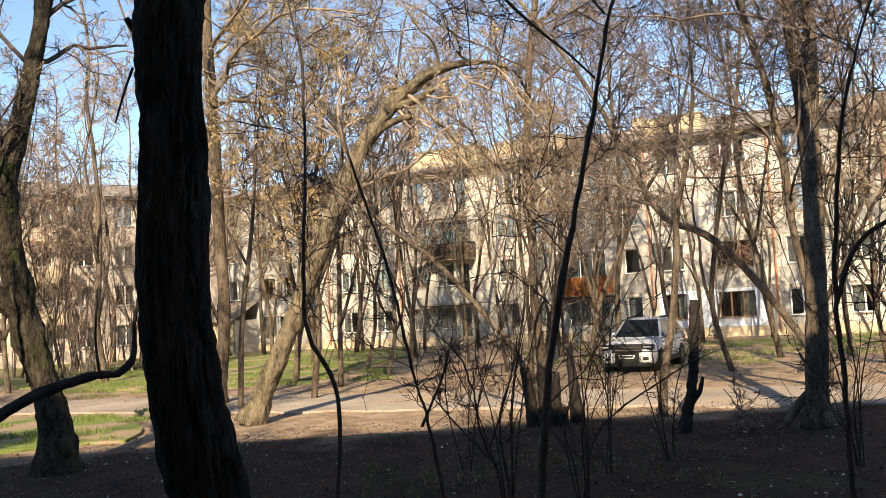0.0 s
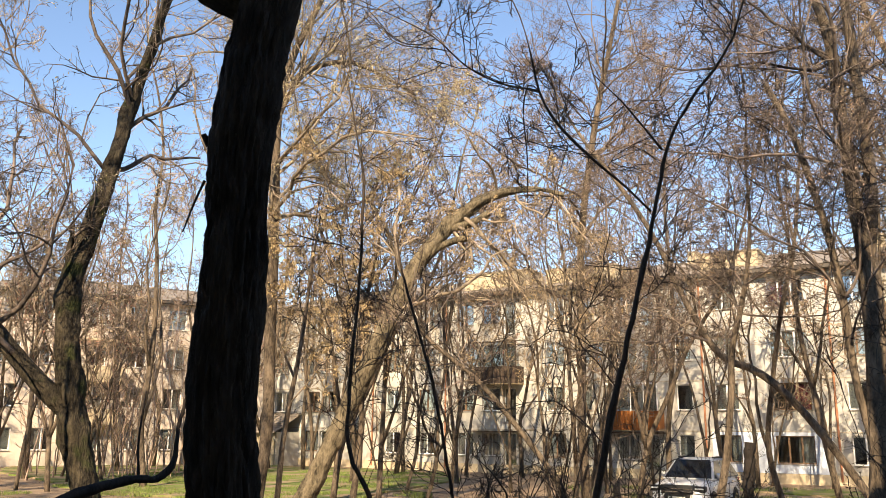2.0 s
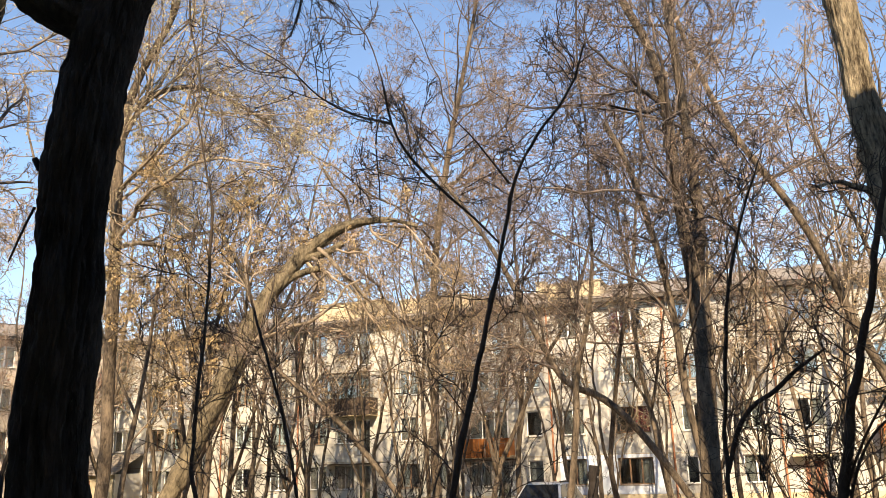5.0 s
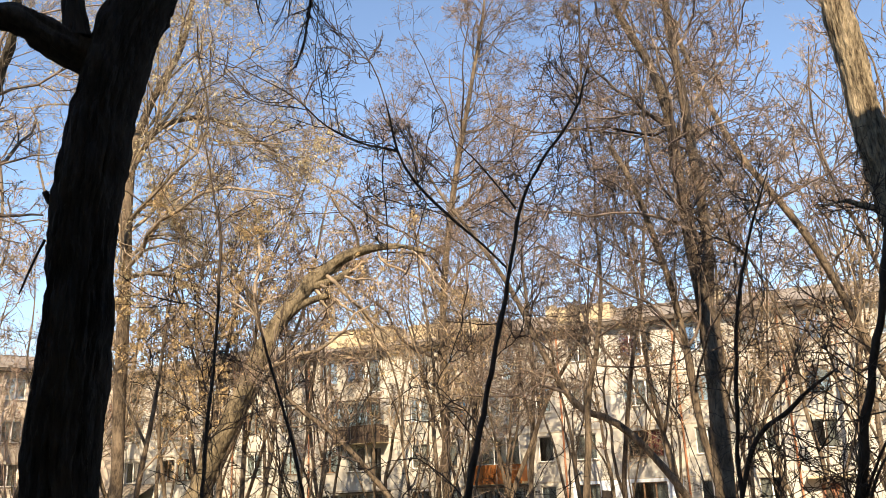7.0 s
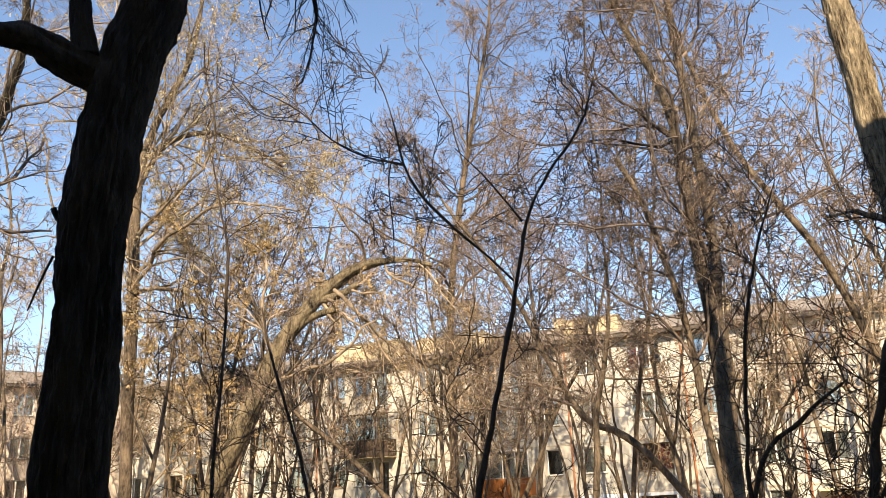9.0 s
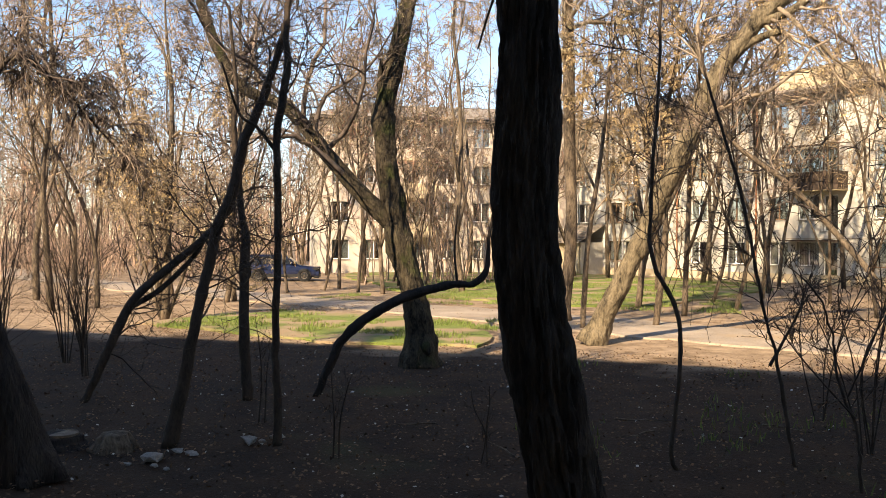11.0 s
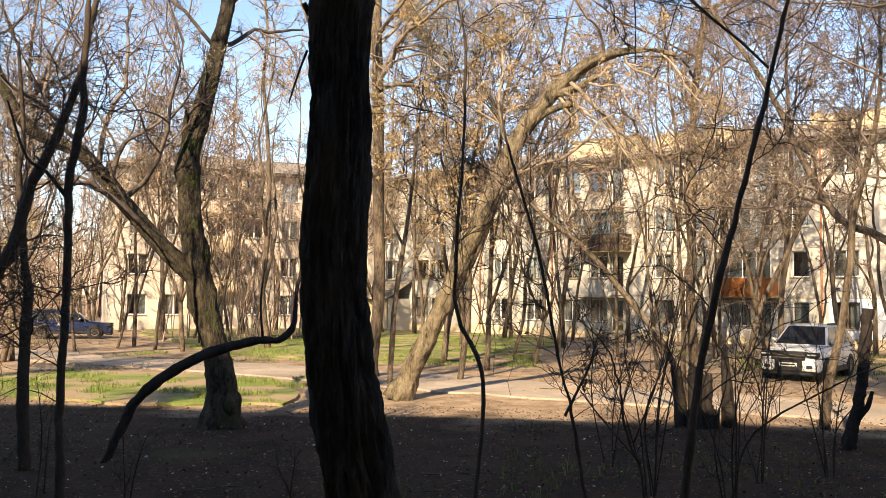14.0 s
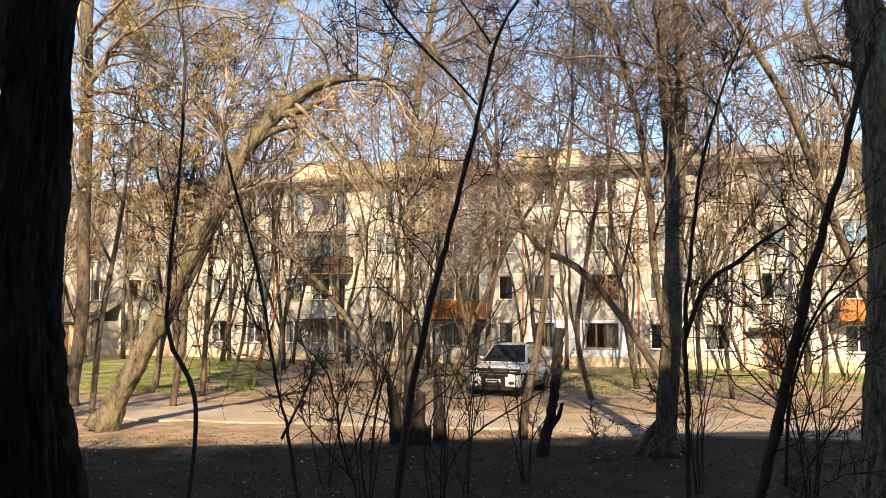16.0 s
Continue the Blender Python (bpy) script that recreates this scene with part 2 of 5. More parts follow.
# ---- mesh tools ----
def mesh_object(name, verts, quads, mat, parent=None, label="", tris=None, smooth=True):
    """One mesh object from arrays of corners and of four- and three-cornered faces."""
    verts = np.asarray(verts, dtype=np.float32).reshape(-1, 3)
    quads = np.asarray(quads, dtype=np.int32).reshape(-1, 4) if quads is not None else np.zeros((0, 4), np.int32)
    tris = np.asarray(tris, dtype=np.int32).reshape(-1, 3) if tris is not None else np.zeros((0, 3), np.int32)
    me = bpy.data.meshes.new(name)
    me.vertices.add(len(verts))
    me.vertices.foreach_set("co", verts.ravel())
    loops = np.concatenate([quads.ravel(), tris.ravel()]).astype(np.int32)
    me.loops.add(len(loops))
    me.loops.foreach_set("vertex_index", loops)
    starts = np.concatenate([np.arange(len(quads)) * 4, len(quads) * 4 + np.arange(len(tris)) * 3]).astype(np.int32)
    me.polygons.add(len(starts))
    me.polygons.foreach_set("loop_start", starts)
    me.polygons.foreach_set("use_smooth", np.full(len(starts), smooth))
    me.update(calc_edges=True)
    me.materials.append(mat)
    ob = new(name, me)
    ob.parent = parent
    if label:
        tagged(ob, label)
    return ob


def part(name, bm, mat, parent, label="", smooth=False):
    me = bpy.data.meshes.new(name)
    bmesh.ops.recalc_face_normals(bm, faces=bm.faces)
    bm.to_mesh(me)
    bm.free()
    me.materials.append(mat)
    if smooth:
        me.polygons.foreach_set("use_smooth", np.ones(len(me.polygons), dtype=bool))
    ob = new(name, me)
    ob.parent = parent
    if label:
        tagged(ob, label)
    return ob


def boxes(*items, bevel=0.0):
    """A bmesh of boxes, each (x0, x1, y0, y1, z0, z1)."""
    bm = bmesh.new()
    for x0, x1, y0, y1, z0, z1 in items:
        m = Matrix.Translation(((x0 + x1) / 2, (y0 + y1) / 2, (z0 + z1) / 2)) @ Matrix.Diagonal((abs(x1 - x0), abs(y1 - y0), abs(z1 - z0), 1))
        bmesh.ops.create_cube(bm, size=1, matrix=m)
    if bevel:
        bmesh.ops.bevel(bm, geom=list(bm.edges), offset=bevel, segments=1, affect="EDGES")
    return bm


def thing(name, m, label, category, group="", kind=""):
    ob = new(name)
    ob.matrix_world = m
    return tagged(ob, label, category, group, kind)


def unit(v):
    return v / np.maximum(np.linalg.norm(v, axis=-1, keepdims=True), 1e-9)


def tube_arrays(P, R, sides):
    """Tubes round many courses at once: P (many, steps, 3), R (many, steps)."""
    M, K, _ = P.shape
    T = unit(np.gradient(P, axis=1))
    ref = np.where(np.abs(T[:, :1, 2:3]) < 0.8, np.array([0.0, 0, 1]), np.array([1.0, 0, 0]))
    U = unit(np.cross(T, np.broadcast_to(ref, T.shape)))
    V = np.cross(T, U)
    ang = np.arange(sides) * 2 * np.pi / sides
    ring = U[:, :, None] * np.cos(ang)[None, None, :, None] + V[:, :, None] * np.sin(ang)[None, None, :, None]
    verts = (P[:, :, None] + ring * R[:, :, None, None]).reshape(-1, 3)
    base = (np.arange(M)[:, None, None] * K + np.arange(K - 1)[None, :, None]) * sides
    j = np.arange(sides)[None, None, :]
    a, b = base + j, base + (j + 1) % sides
    return verts, np.stack([a, b, b + sides, a + sides], -1).reshape(-1, 4)


class Bag:
    def __init__(self):
        self.v, self.q, self.n = [], [], 0

    def add(self, v, q):
        self.v.append(v)
        self.q.append(q + self.n)
        self.n += len(v)

    def make(self, name, mat, parent, label="", kind=""):
        ob = mesh_object(name, np.concatenate(self.v), np.concatenate(self.q), mat, parent, label)
        return tagged(ob, kind=kind)


def spline(points, steps):
    """A smooth course through the given points (last axis: x, y, z, radius), evenly stepped."""
    p = np.array(points, dtype=float)
    p = np.vstack([2 * p[0] - p[1], p, 2 * p[-1] - p[-2]])
    out = []
    n = len(p) - 3
    for u in np.linspace(0, n - 1e-6, steps * 6):
        i, t = int(u), u - int(u)
        a, b, c, d = p[i], p[i + 1], p[i + 2], p[i + 3]
        out.append(0.5 * (2 * b + (c - a) * t + (2 * a - 5 * b + 4 * c - d) * t ** 2 + (3 * b - a - 3 * c + d) * t ** 3))
    out = np.array(out)
    run = np.concatenate([[0], np.cumsum(np.linalg.norm(np.diff(out[:, :3], axis=0), axis=1))])
    want = np.linspace(0, run[-1], steps)
    return np.stack([np.interp(want, run, out[:, k]) for k in range(4)], 1)


def sprout(rng, P, R, count, u0, u1, ratio, angle, steps, up, wob, thin=0.55, least=0.003, cap=99.0):
    """Side shoots of many courses at once."""
    M, K, _ = P.shape
    L = np.linalg.norm(np.diff(P, axis=1), axis=2).sum(1)
    par = np.repeat(np.arange(M), count)
    N = len(par)
    u = rng.uniform(u0, u1, N)
    x = u * (K - 1)
    i = np.minimum(x.astype(int), K - 2)
    f = (x - i)[:, None]
    start = P[par, i] * (1 - f) + P[par, i + 1] * f
    rad = R[par, i] * (1 - f[:, 0]) + R[par, i + 1] * f[:, 0]
    tan = unit(P[par, i + 1] - P[par, i])
    side = unit(np.cross(tan, rng.normal(size=(N, 3))))
    an = np.radians(rng.normal(angle, 12, N))[:, None]
    way = unit(tan * np.cos(an) + side * np.sin(an))
    length = np.minimum(L[par] * ratio * (1.15 - 0.65 * u) * rng.uniform(0.55, 1.3, N), cap)
    step = (length / (steps - 1))[:, None]
    pts = [start]
    for k in range(steps - 1):
        way = unit(way + rng.normal(scale=wob, size=(N, 3)) + np.array([0, 0, up]))
        pts.append(pts[-1] + way * step)
    Q = np.stack(pts, 1)
    r0 = np.maximum(rad * thin * rng.uniform(0.7, 1.1, N), least)
    S = np.maximum(r0[:, None] * np.linspace(1, 0.35, steps)[None], least * 0.7)
    return Q, S


def leaf_arrays(rng, P, n, size, hang=0.6):
    """Small bent leaves or seed keys at random places along thin courses."""
    M, K, _ = P.shape
    par, k = rng.integers(0, M, n), rng.integers(1, K, n)
    base = P[par, k] + rng.normal(scale=0.02, size=(n, 3))
    axis = unit(rng.normal(size=(n, 3)) + np.array([0, 0, -hang * 2]))
    side = unit(np.cross(axis, rng.normal(size=(n, 3))))
    s = size * rng.uniform(0.6, 1.3, (n, 1))
    v = np.stack([base, base + axis * s * 0.5 + side * s * 0.22, base + axis * s, base + axis * s * 0.5 - side * s * 0.22], 1).reshape(-1, 3)
    return v, np.arange(4 * n).reshape(-1, 4)
# ---- courses of the trunks: x, y, z, radius ----
NEAR_TRUNK = ('hero',
        [(-0.69, 3.95, 0.84, 0.213), (-0.77, 3.93, 1.21, 0.176), (-0.90, 3.90, 1.91, 0.154), (-0.96, 3.88, 2.45, 0.145), (-0.97, 3.88, 2.72, 0.147), (-0.945, 3.88, 3.26, 0.149), (-0.955, 3.88, 3.66, 0.143), (-0.915, 3.89, 4.24, 0.138), (-0.855, 3.91, 4.63, 0.140), (-0.77, 3.93, 4.91, 0.138), (-0.71, 3.94, 5.27, 0.131)],
        [[(-0.91, 3.90, 4.49, 0.092), (-1.14, 3.84, 4.59, 0.086), (-1.31, 3.80, 4.67, 0.070), (-1.55, 3.75, 4.69, 0.057), (-1.87, 3.68, 4.79, 0.047)],
         [(-1.07, 3.86, 4.62, 0.058), (-1.11, 3.85, 4.84, 0.049), (-1.14, 3.84, 5.12, 0.045)],
         [(-1.12, 3.85, 3.76, 0.017), (-1.15, 3.84, 3.81, 0.013)],
         [(-1.13, 3.85, 3.58, 0.006), (-1.17, 3.84, 3.46, 0.005), (-1.21, 3.83, 3.32, 0.003)],
         [(-0.73, 3.94, 5.30, 0.048), (-0.40, 4.01, 5.60, 0.026), (-0.03, 4.09, 5.47, 0.015), (0.06, 4.12, 5.16, 0.008), (0.04, 4.11, 4.87, 0.005), (-0.01, 4.10, 4.65, 0.003)]])
RIGHT_TRUNK = ('pale',
        [(5.77, 6.91, 0.36, 0.292), (5.84, 6.85, 1.20, 0.252), (5.90, 6.79, 1.99, 0.243), (5.94, 6.76, 3.06, 0.238), (5.94, 6.76, 3.99, 0.231), (5.89, 6.81, 4.84, 0.205), (5.77, 6.91, 5.81, 0.152), (5.73, 6.94, 6.57, 0.139), (5.70, 6.97, 7.33, 0.129), (5.69, 6.97, 8.12, 0.120)],
        [[(5.73, 6.94, 4.93, 0.032), (5.59, 7.06, 5.02, 0.024), (5.50, 7.14, 5.08, 0.019), (5.31, 7.30, 5.07, 0.010)]])
MOSSY_TREE = ('moss',
        [(-5.76, 14.81, 0.00, 0.337), (-5.80, 14.79, 0.46, 0.277), (-5.92, 14.75, 1.32, 0.236), (-6.24, 14.62, 2.61, 0.216), (-6.39, 14.57, 3.69, 0.194), (-6.47, 14.53, 4.77, 0.182), (-6.29, 14.60, 5.74, 0.170), (-6.04, 14.70, 6.93, 0.137), (-5.78, 14.80, 8.55, 0.104)],
        [[(-6.27, 14.61, 2.67, 0.174), (-6.80, 14.40, 3.20, 0.163), (-7.41, 14.17, 3.94, 0.141), (-8.13, 13.89, 4.84, 0.129), (-8.93, 13.57, 5.25, 0.107), (-9.39, 13.40, 5.93, 0.096), (-9.70, 13.28, 6.84, 0.085), (-10.06, 13.14, 7.89, 0.064)],
         [(-6.44, 14.54, 4.66, 0.081), (-6.53, 14.51, 5.31, 0.060), (-6.51, 14.52, 5.84, 0.040)]])
LEANING_TREE = ('lean',
        [(-3.29, 19.45, -0.00, 0.289), (-3.00, 19.50, 0.70, 0.234), (-2.56, 19.57, 1.61, 0.209), (-1.92, 19.68, 3.08, 0.203), (-1.26, 19.79, 4.58, 0.216), (-0.66, 19.89, 6.04, 0.197), (0.10, 20.02, 7.18, 0.166), (0.94, 20.16, 8.00, 0.136), (1.66, 20.28, 8.39, 0.104), (2.52, 20.43, 8.54, 0.063), (3.25, 20.55, 8.43, 0.042)],
        [[(-0.56, 19.91, 6.25, 0.135), (0.10, 20.02, 6.90, 0.094), (0.80, 20.14, 7.17, 0.084)],
         [(0.17, 20.03, 7.33, 0.104), (0.87, 20.15, 7.54, 0.089), (1.31, 20.23, 7.83, 0.078)]])
FORKED_TREE = ('fork',
        [(7.34, 14.22, 0.03, 0.235), (7.36, 14.20, 0.66, 0.195), (7.43, 14.17, 1.70, 0.182), (7.49, 14.14, 2.68, 0.169), (7.55, 14.11, 4.38, 0.167), (7.52, 14.12, 5.55, 0.161), (7.40, 14.19, 7.07, 0.107), (7.26, 14.26, 9.94, 0.091), (6.61, 14.60, 12.15, 0.069), (6.33, 14.75, 13.69, 0.052)],
        [[(7.54, 14.11, 5.34, 0.114), (7.69, 14.03, 6.87, 0.106), (7.61, 14.07, 9.70, 0.090), (7.53, 14.12, 11.63, 0.083), (7.49, 14.14, 13.48, 0.059)],
         [(7.36, 14.21, 2.30, 0.063), (7.22, 14.28, 3.39, 0.066), (7.14, 14.32, 4.74, 0.069), (7.00, 14.39, 6.06, 0.063), (6.65, 14.58, 7.84, 0.058), (6.26, 14.78, 9.00, 0.051)],
         [(7.33, 14.22, 0.66, 0.090), (7.09, 14.35, 0.36, 0.075), (6.86, 14.47, 0.00, 0.068)]])
DIAGONAL_TREE = ('slim',
        [(10.36, 19.48, 0.24, 0.106), (9.85, 19.70, 1.34, 0.094), (8.84, 20.14, 2.98, 0.091), (7.99, 20.52, 3.94, 0.095), (7.18, 20.87, 4.38, 0.089), (6.52, 21.16, 5.70, 0.083), (5.76, 21.50, 7.67, 0.066), (4.84, 21.90, 9.41, 0.057)],
        [])
CENTRE_TREE = ('slim',
        [(4.77, 26.58, 0.30, 0.173), (4.66, 26.60, 2.60, 0.141), (4.73, 26.58, 4.56, 0.130), (4.80, 26.57, 8.54, 0.118), (5.34, 26.47, 12.54, 0.103), (5.98, 26.36, 15.75, 0.079), (6.52, 26.27, 18.46, 0.060)],
        [])
CROOKED_TREE = ('slim',
        [(5.39, 16.65, 0.00, 0.096), (5.43, 16.63, 0.72, 0.087), (5.66, 16.56, 1.84, 0.073), (5.84, 16.50, 3.19, 0.067), (5.91, 16.48, 4.10, 0.060), (6.19, 16.39, 5.22, 0.049), (6.38, 16.33, 6.59, 0.034)],
        [])
BROKEN_STEM = ('snag',
        [(5.05, 14.50, -0.00, 0.105), (5.23, 14.44, 0.94, 0.088), (5.32, 14.40, 2.30, 0.086)],
        [[(5.22, 14.44, 0.51, 0.049), (5.34, 14.39, 0.71, 0.042), (5.40, 14.37, 0.95, 0.028)]])
LEFT_LEANING_TREE = ('slim',
        [(3.03, 16.78, 0.04, 0.061), (2.48, 16.84, 1.38, 0.059), (1.70, 16.91, 2.46, 0.057), (0.79, 17.01, 3.51, 0.054), (-0.15, 17.10, 4.28, 0.043), (-0.56, 17.14, 5.00, 0.035), (-0.74, 17.16, 5.72, 0.027)],
        [])
ARCHING_SAPLING = ('sapling',
        [(1.16, 6.94, 0.80, 0.036), (1.22, 6.93, 1.35, 0.033), (1.37, 6.90, 2.30, 0.027), (1.53, 6.85, 3.04, 0.022), (1.70, 6.80, 3.80, 0.019), (1.82, 6.76, 4.42, 0.016), (1.93, 6.73, 4.85, 0.014), (2.14, 6.66, 5.23, 0.012), (2.36, 6.58, 5.51, 0.010), (2.52, 6.52, 5.82, 0.008), (2.62, 6.50, 6.20, 0.005)],
        [[(1.91, 6.73, 4.79, 0.009), (1.74, 6.77, 5.05, 0.008), (1.60, 6.80, 5.25, 0.007), (1.36, 6.86, 5.54, 0.004)],
         [(1.80, 6.76, 4.25, 0.010), (1.61, 6.80, 4.47, 0.011), (1.33, 6.86, 4.75, 0.012), (1.04, 6.91, 5.09, 0.012), (0.89, 6.93, 5.40, 0.011), (0.81, 6.94, 5.82, 0.008), (0.69, 6.95, 6.23, 0.006), (0.45, 6.97, 6.65, 0.004)],
         [(0.89, 6.93, 5.40, 0.008), (0.54, 6.96, 5.48, 0.008), (0.24, 6.98, 5.65, 0.007), (-0.02, 6.98, 5.90, 0.006), (-0.28, 6.98, 6.06, 0.005), (-0.75, 7.0, 6.3, 0.003)],
         [(0.89, 6.93, 5.40, 0.007), (0.80, 6.94, 5.46, 0.007), (0.75, 6.94, 5.21, 0.007), (0.78, 6.94, 4.77, 0.006), (0.78, 6.94, 4.36, 0.004)]])
CURVED_SAPLING = ('sapling',
        [(-0.61, 9.10, 0.00, 0.027), (-0.70, 9.09, 0.22, 0.024), (-0.63, 9.10, 1.49, 0.023), (-0.90, 9.08, 2.14, 0.022), (-0.94, 9.08, 2.56, 0.020), (-0.87, 9.08, 3.88, 0.015), (-0.85, 9.09, 4.72, 0.013), (-0.86, 9.08, 5.24, 0.013), (-0.96, 9.08, 5.76, 0.010), (-1.08, 9.07, 6.35, 0.007)],
        [])
THIN_SAPLING = ('sapling',
        [(0.55, 9.68, -0.00, 0.020), (0.38, 9.69, 0.99, 0.019), (0.22, 9.70, 1.60, 0.017), (-0.07, 9.72, 3.08, 0.016), (-0.23, 9.72, 3.58, 0.016), (-0.36, 9.73, 4.03, 0.014), (-0.49, 9.74, 4.73, 0.009)],
        [[(0.29, 9.70, 1.05, 0.018), (0.56, 9.68, 1.62, 0.013), (0.64, 9.68, 1.92, 0.009)]])
HOOKED_SAPLING = ('sapling',
        [(3.86, 7.01, 0.32, 0.025), (3.85, 7.01, 0.81, 0.022), (3.86, 7.01, 1.73, 0.021), (3.85, 7.01, 2.25, 0.020), (3.92, 6.97, 3.19, 0.017), (4.02, 6.92, 3.87, 0.015), (4.21, 6.82, 4.61, 0.009), (4.40, 6.71, 5.19, 0.006)],
        [[(3.86, 7.01, 2.25, 0.017), (3.96, 6.95, 2.61, 0.021), (4.09, 6.88, 2.82, 0.021), (4.27, 6.79, 2.95, 0.019), (4.44, 6.69, 3.12, 0.015), (4.67, 6.56, 3.30, 0.007)]])
SLANTED_SAPLING = ('sapling',
        [(3.74, 5.92, 0.62, 0.044), (3.86, 5.84, 1.31, 0.040), (3.99, 5.75, 1.92, 0.037), (4.12, 5.67, 2.54, 0.034), (4.25, 5.58, 3.15, 0.029), (4.36, 5.50, 3.67, 0.024), (4.45, 5.44, 4.10, 0.021), (4.53, 5.38, 4.54, 0.015)],
        [[(3.96, 5.77, 1.84, 0.014), (4.18, 5.62, 2.45, 0.011), (4.49, 5.41, 3.05, 0.007)],
         [(3.99, 5.75, 1.15, 0.014), (4.03, 5.72, 1.84, 0.012), (4.21, 5.60, 2.45, 0.011), (4.51, 5.40, 2.79, 0.007)]])
LONG_SHOOT = ('sapling',
        [(2.12, 9.76, 0.00, 0.014), (2.20, 9.74, 0.42, 0.013), (2.31, 9.72, 0.80, 0.012), (2.60, 9.65, 1.10, 0.011), (2.99, 9.53, 1.35, 0.009), (3.37, 9.41, 1.59, 0.007), (3.73, 9.27, 1.76, 0.004)],
        [])
BOWED_SHOOT = ('sapling',
        [(5.16, 7.40, 0.00, 0.015), (5.20, 7.36, 0.45, 0.014), (5.30, 7.28, 0.96, 0.012), (5.39, 7.21, 1.23, 0.011), (5.55, 7.09, 1.51, 0.009), (5.70, 6.97, 1.73, 0.005)],
        [])
FANNED_SHOOT = ('sapling',
        [(1.12, 8.92, 0.00, 0.017), (1.08, 8.92, 0.53, 0.015), (0.93, 8.94, 1.01, 0.013), (0.83, 8.95, 1.60, 0.010), (0.67, 8.96, 1.96, 0.008), (0.43, 8.97, 2.20, 0.004)],
        [[(0.98, 8.93, 0.90, 0.011), (1.20, 8.90, 1.50, 0.008), (1.35, 8.88, 2.10, 0.004)], [(1.04, 8.92, 0.70, 0.010), (0.60, 8.96, 1.20, 0.008), (0.30, 9.00, 1.60, 0.004)]])
DARK_TREE = ('sapling',
        [(-6.26, 7.96, 0.00, 0.090), (-6.11, 8.08, 0.83, 0.073), (-6.02, 8.15, 1.42, 0.064), (-5.85, 8.28, 2.49, 0.060), (-5.70, 8.40, 2.89, 0.061), (-5.58, 8.49, 3.57, 0.056), (-5.38, 8.65, 4.19, 0.046), (-5.21, 8.79, 4.96, 0.035), (-5.11, 8.86, 5.79, 0.030)],
        [])
BENT_SAPLING = ('sapling',
        [(-9.08, 9.63, 0.00, 0.053), (-8.90, 9.79, 0.48, 0.060), (-8.66, 10.03, 1.27, 0.068), (-8.46, 10.21, 1.65, 0.063), (-8.10, 10.55, 2.08, 0.058), (-7.77, 10.86, 2.52, 0.046), (-7.50, 11.12, 2.93, 0.037)],
        [[(-8.62, 10.06, 1.35, 0.043), (-8.28, 10.38, 1.65, 0.041), (-7.92, 10.72, 2.17, 0.036), (-7.79, 10.84, 2.52, 0.030)]])
TOPPED_SAPLING = ('sapling',
        [(-6.98, 10.72, 0.00, 0.083), (-7.02, 10.69, 1.17, 0.077), (-7.00, 10.70, 2.35, 0.071), (-7.04, 10.67, 2.74, 0.055), (-7.13, 10.62, 3.96, 0.044), (-7.10, 10.64, 4.63, 0.031), (-7.20, 10.57, 5.88, 0.018)],
        [])
STRAIGHT_SAPLING = ('sapling',
        [(-5.12, 8.47, 0.00, 0.052), (-5.14, 8.46, 1.18, 0.043), (-5.14, 8.45, 2.50, 0.040), (-5.15, 8.45, 3.49, 0.043), (-5.05, 8.51, 4.35, 0.040), (-5.03, 8.52, 5.14, 0.034), (-5.02, 8.53, 5.73, 0.026)],
        [[(-5.15, 8.45, 3.45, 0.025), (-5.33, 8.34, 3.71, 0.020), (-5.50, 8.24, 3.86, 0.015), (-5.67, 8.14, 4.44, 0.012)]])
FALLEN_BRANCH = ('snag',
        [(-6.19, 11.35, 0.00, 0.053), (-6.03, 11.43, 0.37, 0.060), (-5.79, 11.56, 0.89, 0.074), (-5.43, 11.76, 1.24, 0.075), (-4.97, 12.01, 1.51, 0.069), (-4.34, 12.36, 1.70, 0.056), (-4.06, 12.51, 1.70, 0.049), (-3.90, 12.59, 1.88, 0.042), (-3.85, 12.62, 2.11, 0.025), (-3.79, 12.65, 2.60, 0.021), (-3.72, 12.69, 3.05, 0.014)],
        [[(-4.24, 12.41, 1.71, 0.021), (-4.28, 12.39, 2.23, 0.017), (-4.24, 12.41, 2.95, 0.010)]])
EDGE_TREE = ('edge',
        [(-6.66, 6.37, 0.00, 0.270), (-6.79, 6.24, 0.76, 0.194), (-6.93, 6.09, 1.44, 0.157), (-7.03, 5.98, 2.15, 0.133), (-7.07, 5.94, 2.97, 0.109)],
        [])
TREE_BEHIND_TRUNK = ('willow',
        [(-4.99, 24.50, 0.46, 0.180), (-4.80, 24.54, 2.60, 0.172), (-4.87, 24.52, 5.33, 0.172), (-4.93, 24.51, 8.58, 0.172), (-5.01, 24.49, 11.36, 0.156), (-4.91, 24.51, 12.84, 0.138), (-4.51, 24.59, 14.41, 0.108), (-3.85, 24.72, 16.10, 0.094), (-3.56, 24.78, 17.38, 0.073), (-3.39, 24.82, 19.55, 0.057)],
        [[(-5.01, 24.49, 11.91, 0.078), (-4.45, 24.60, 13.27, 0.086), (-3.83, 24.73, 13.83, 0.082), (-2.83, 24.93, 14.06, 0.073), (-1.78, 25.14, 13.70, 0.058), (-0.71, 25.35, 13.14, 0.041)],
         [(-4.99, 24.50, 10.30, 0.062), (-4.63, 24.57, 10.86, 0.052), (-4.03, 24.69, 11.37, 0.037)]])
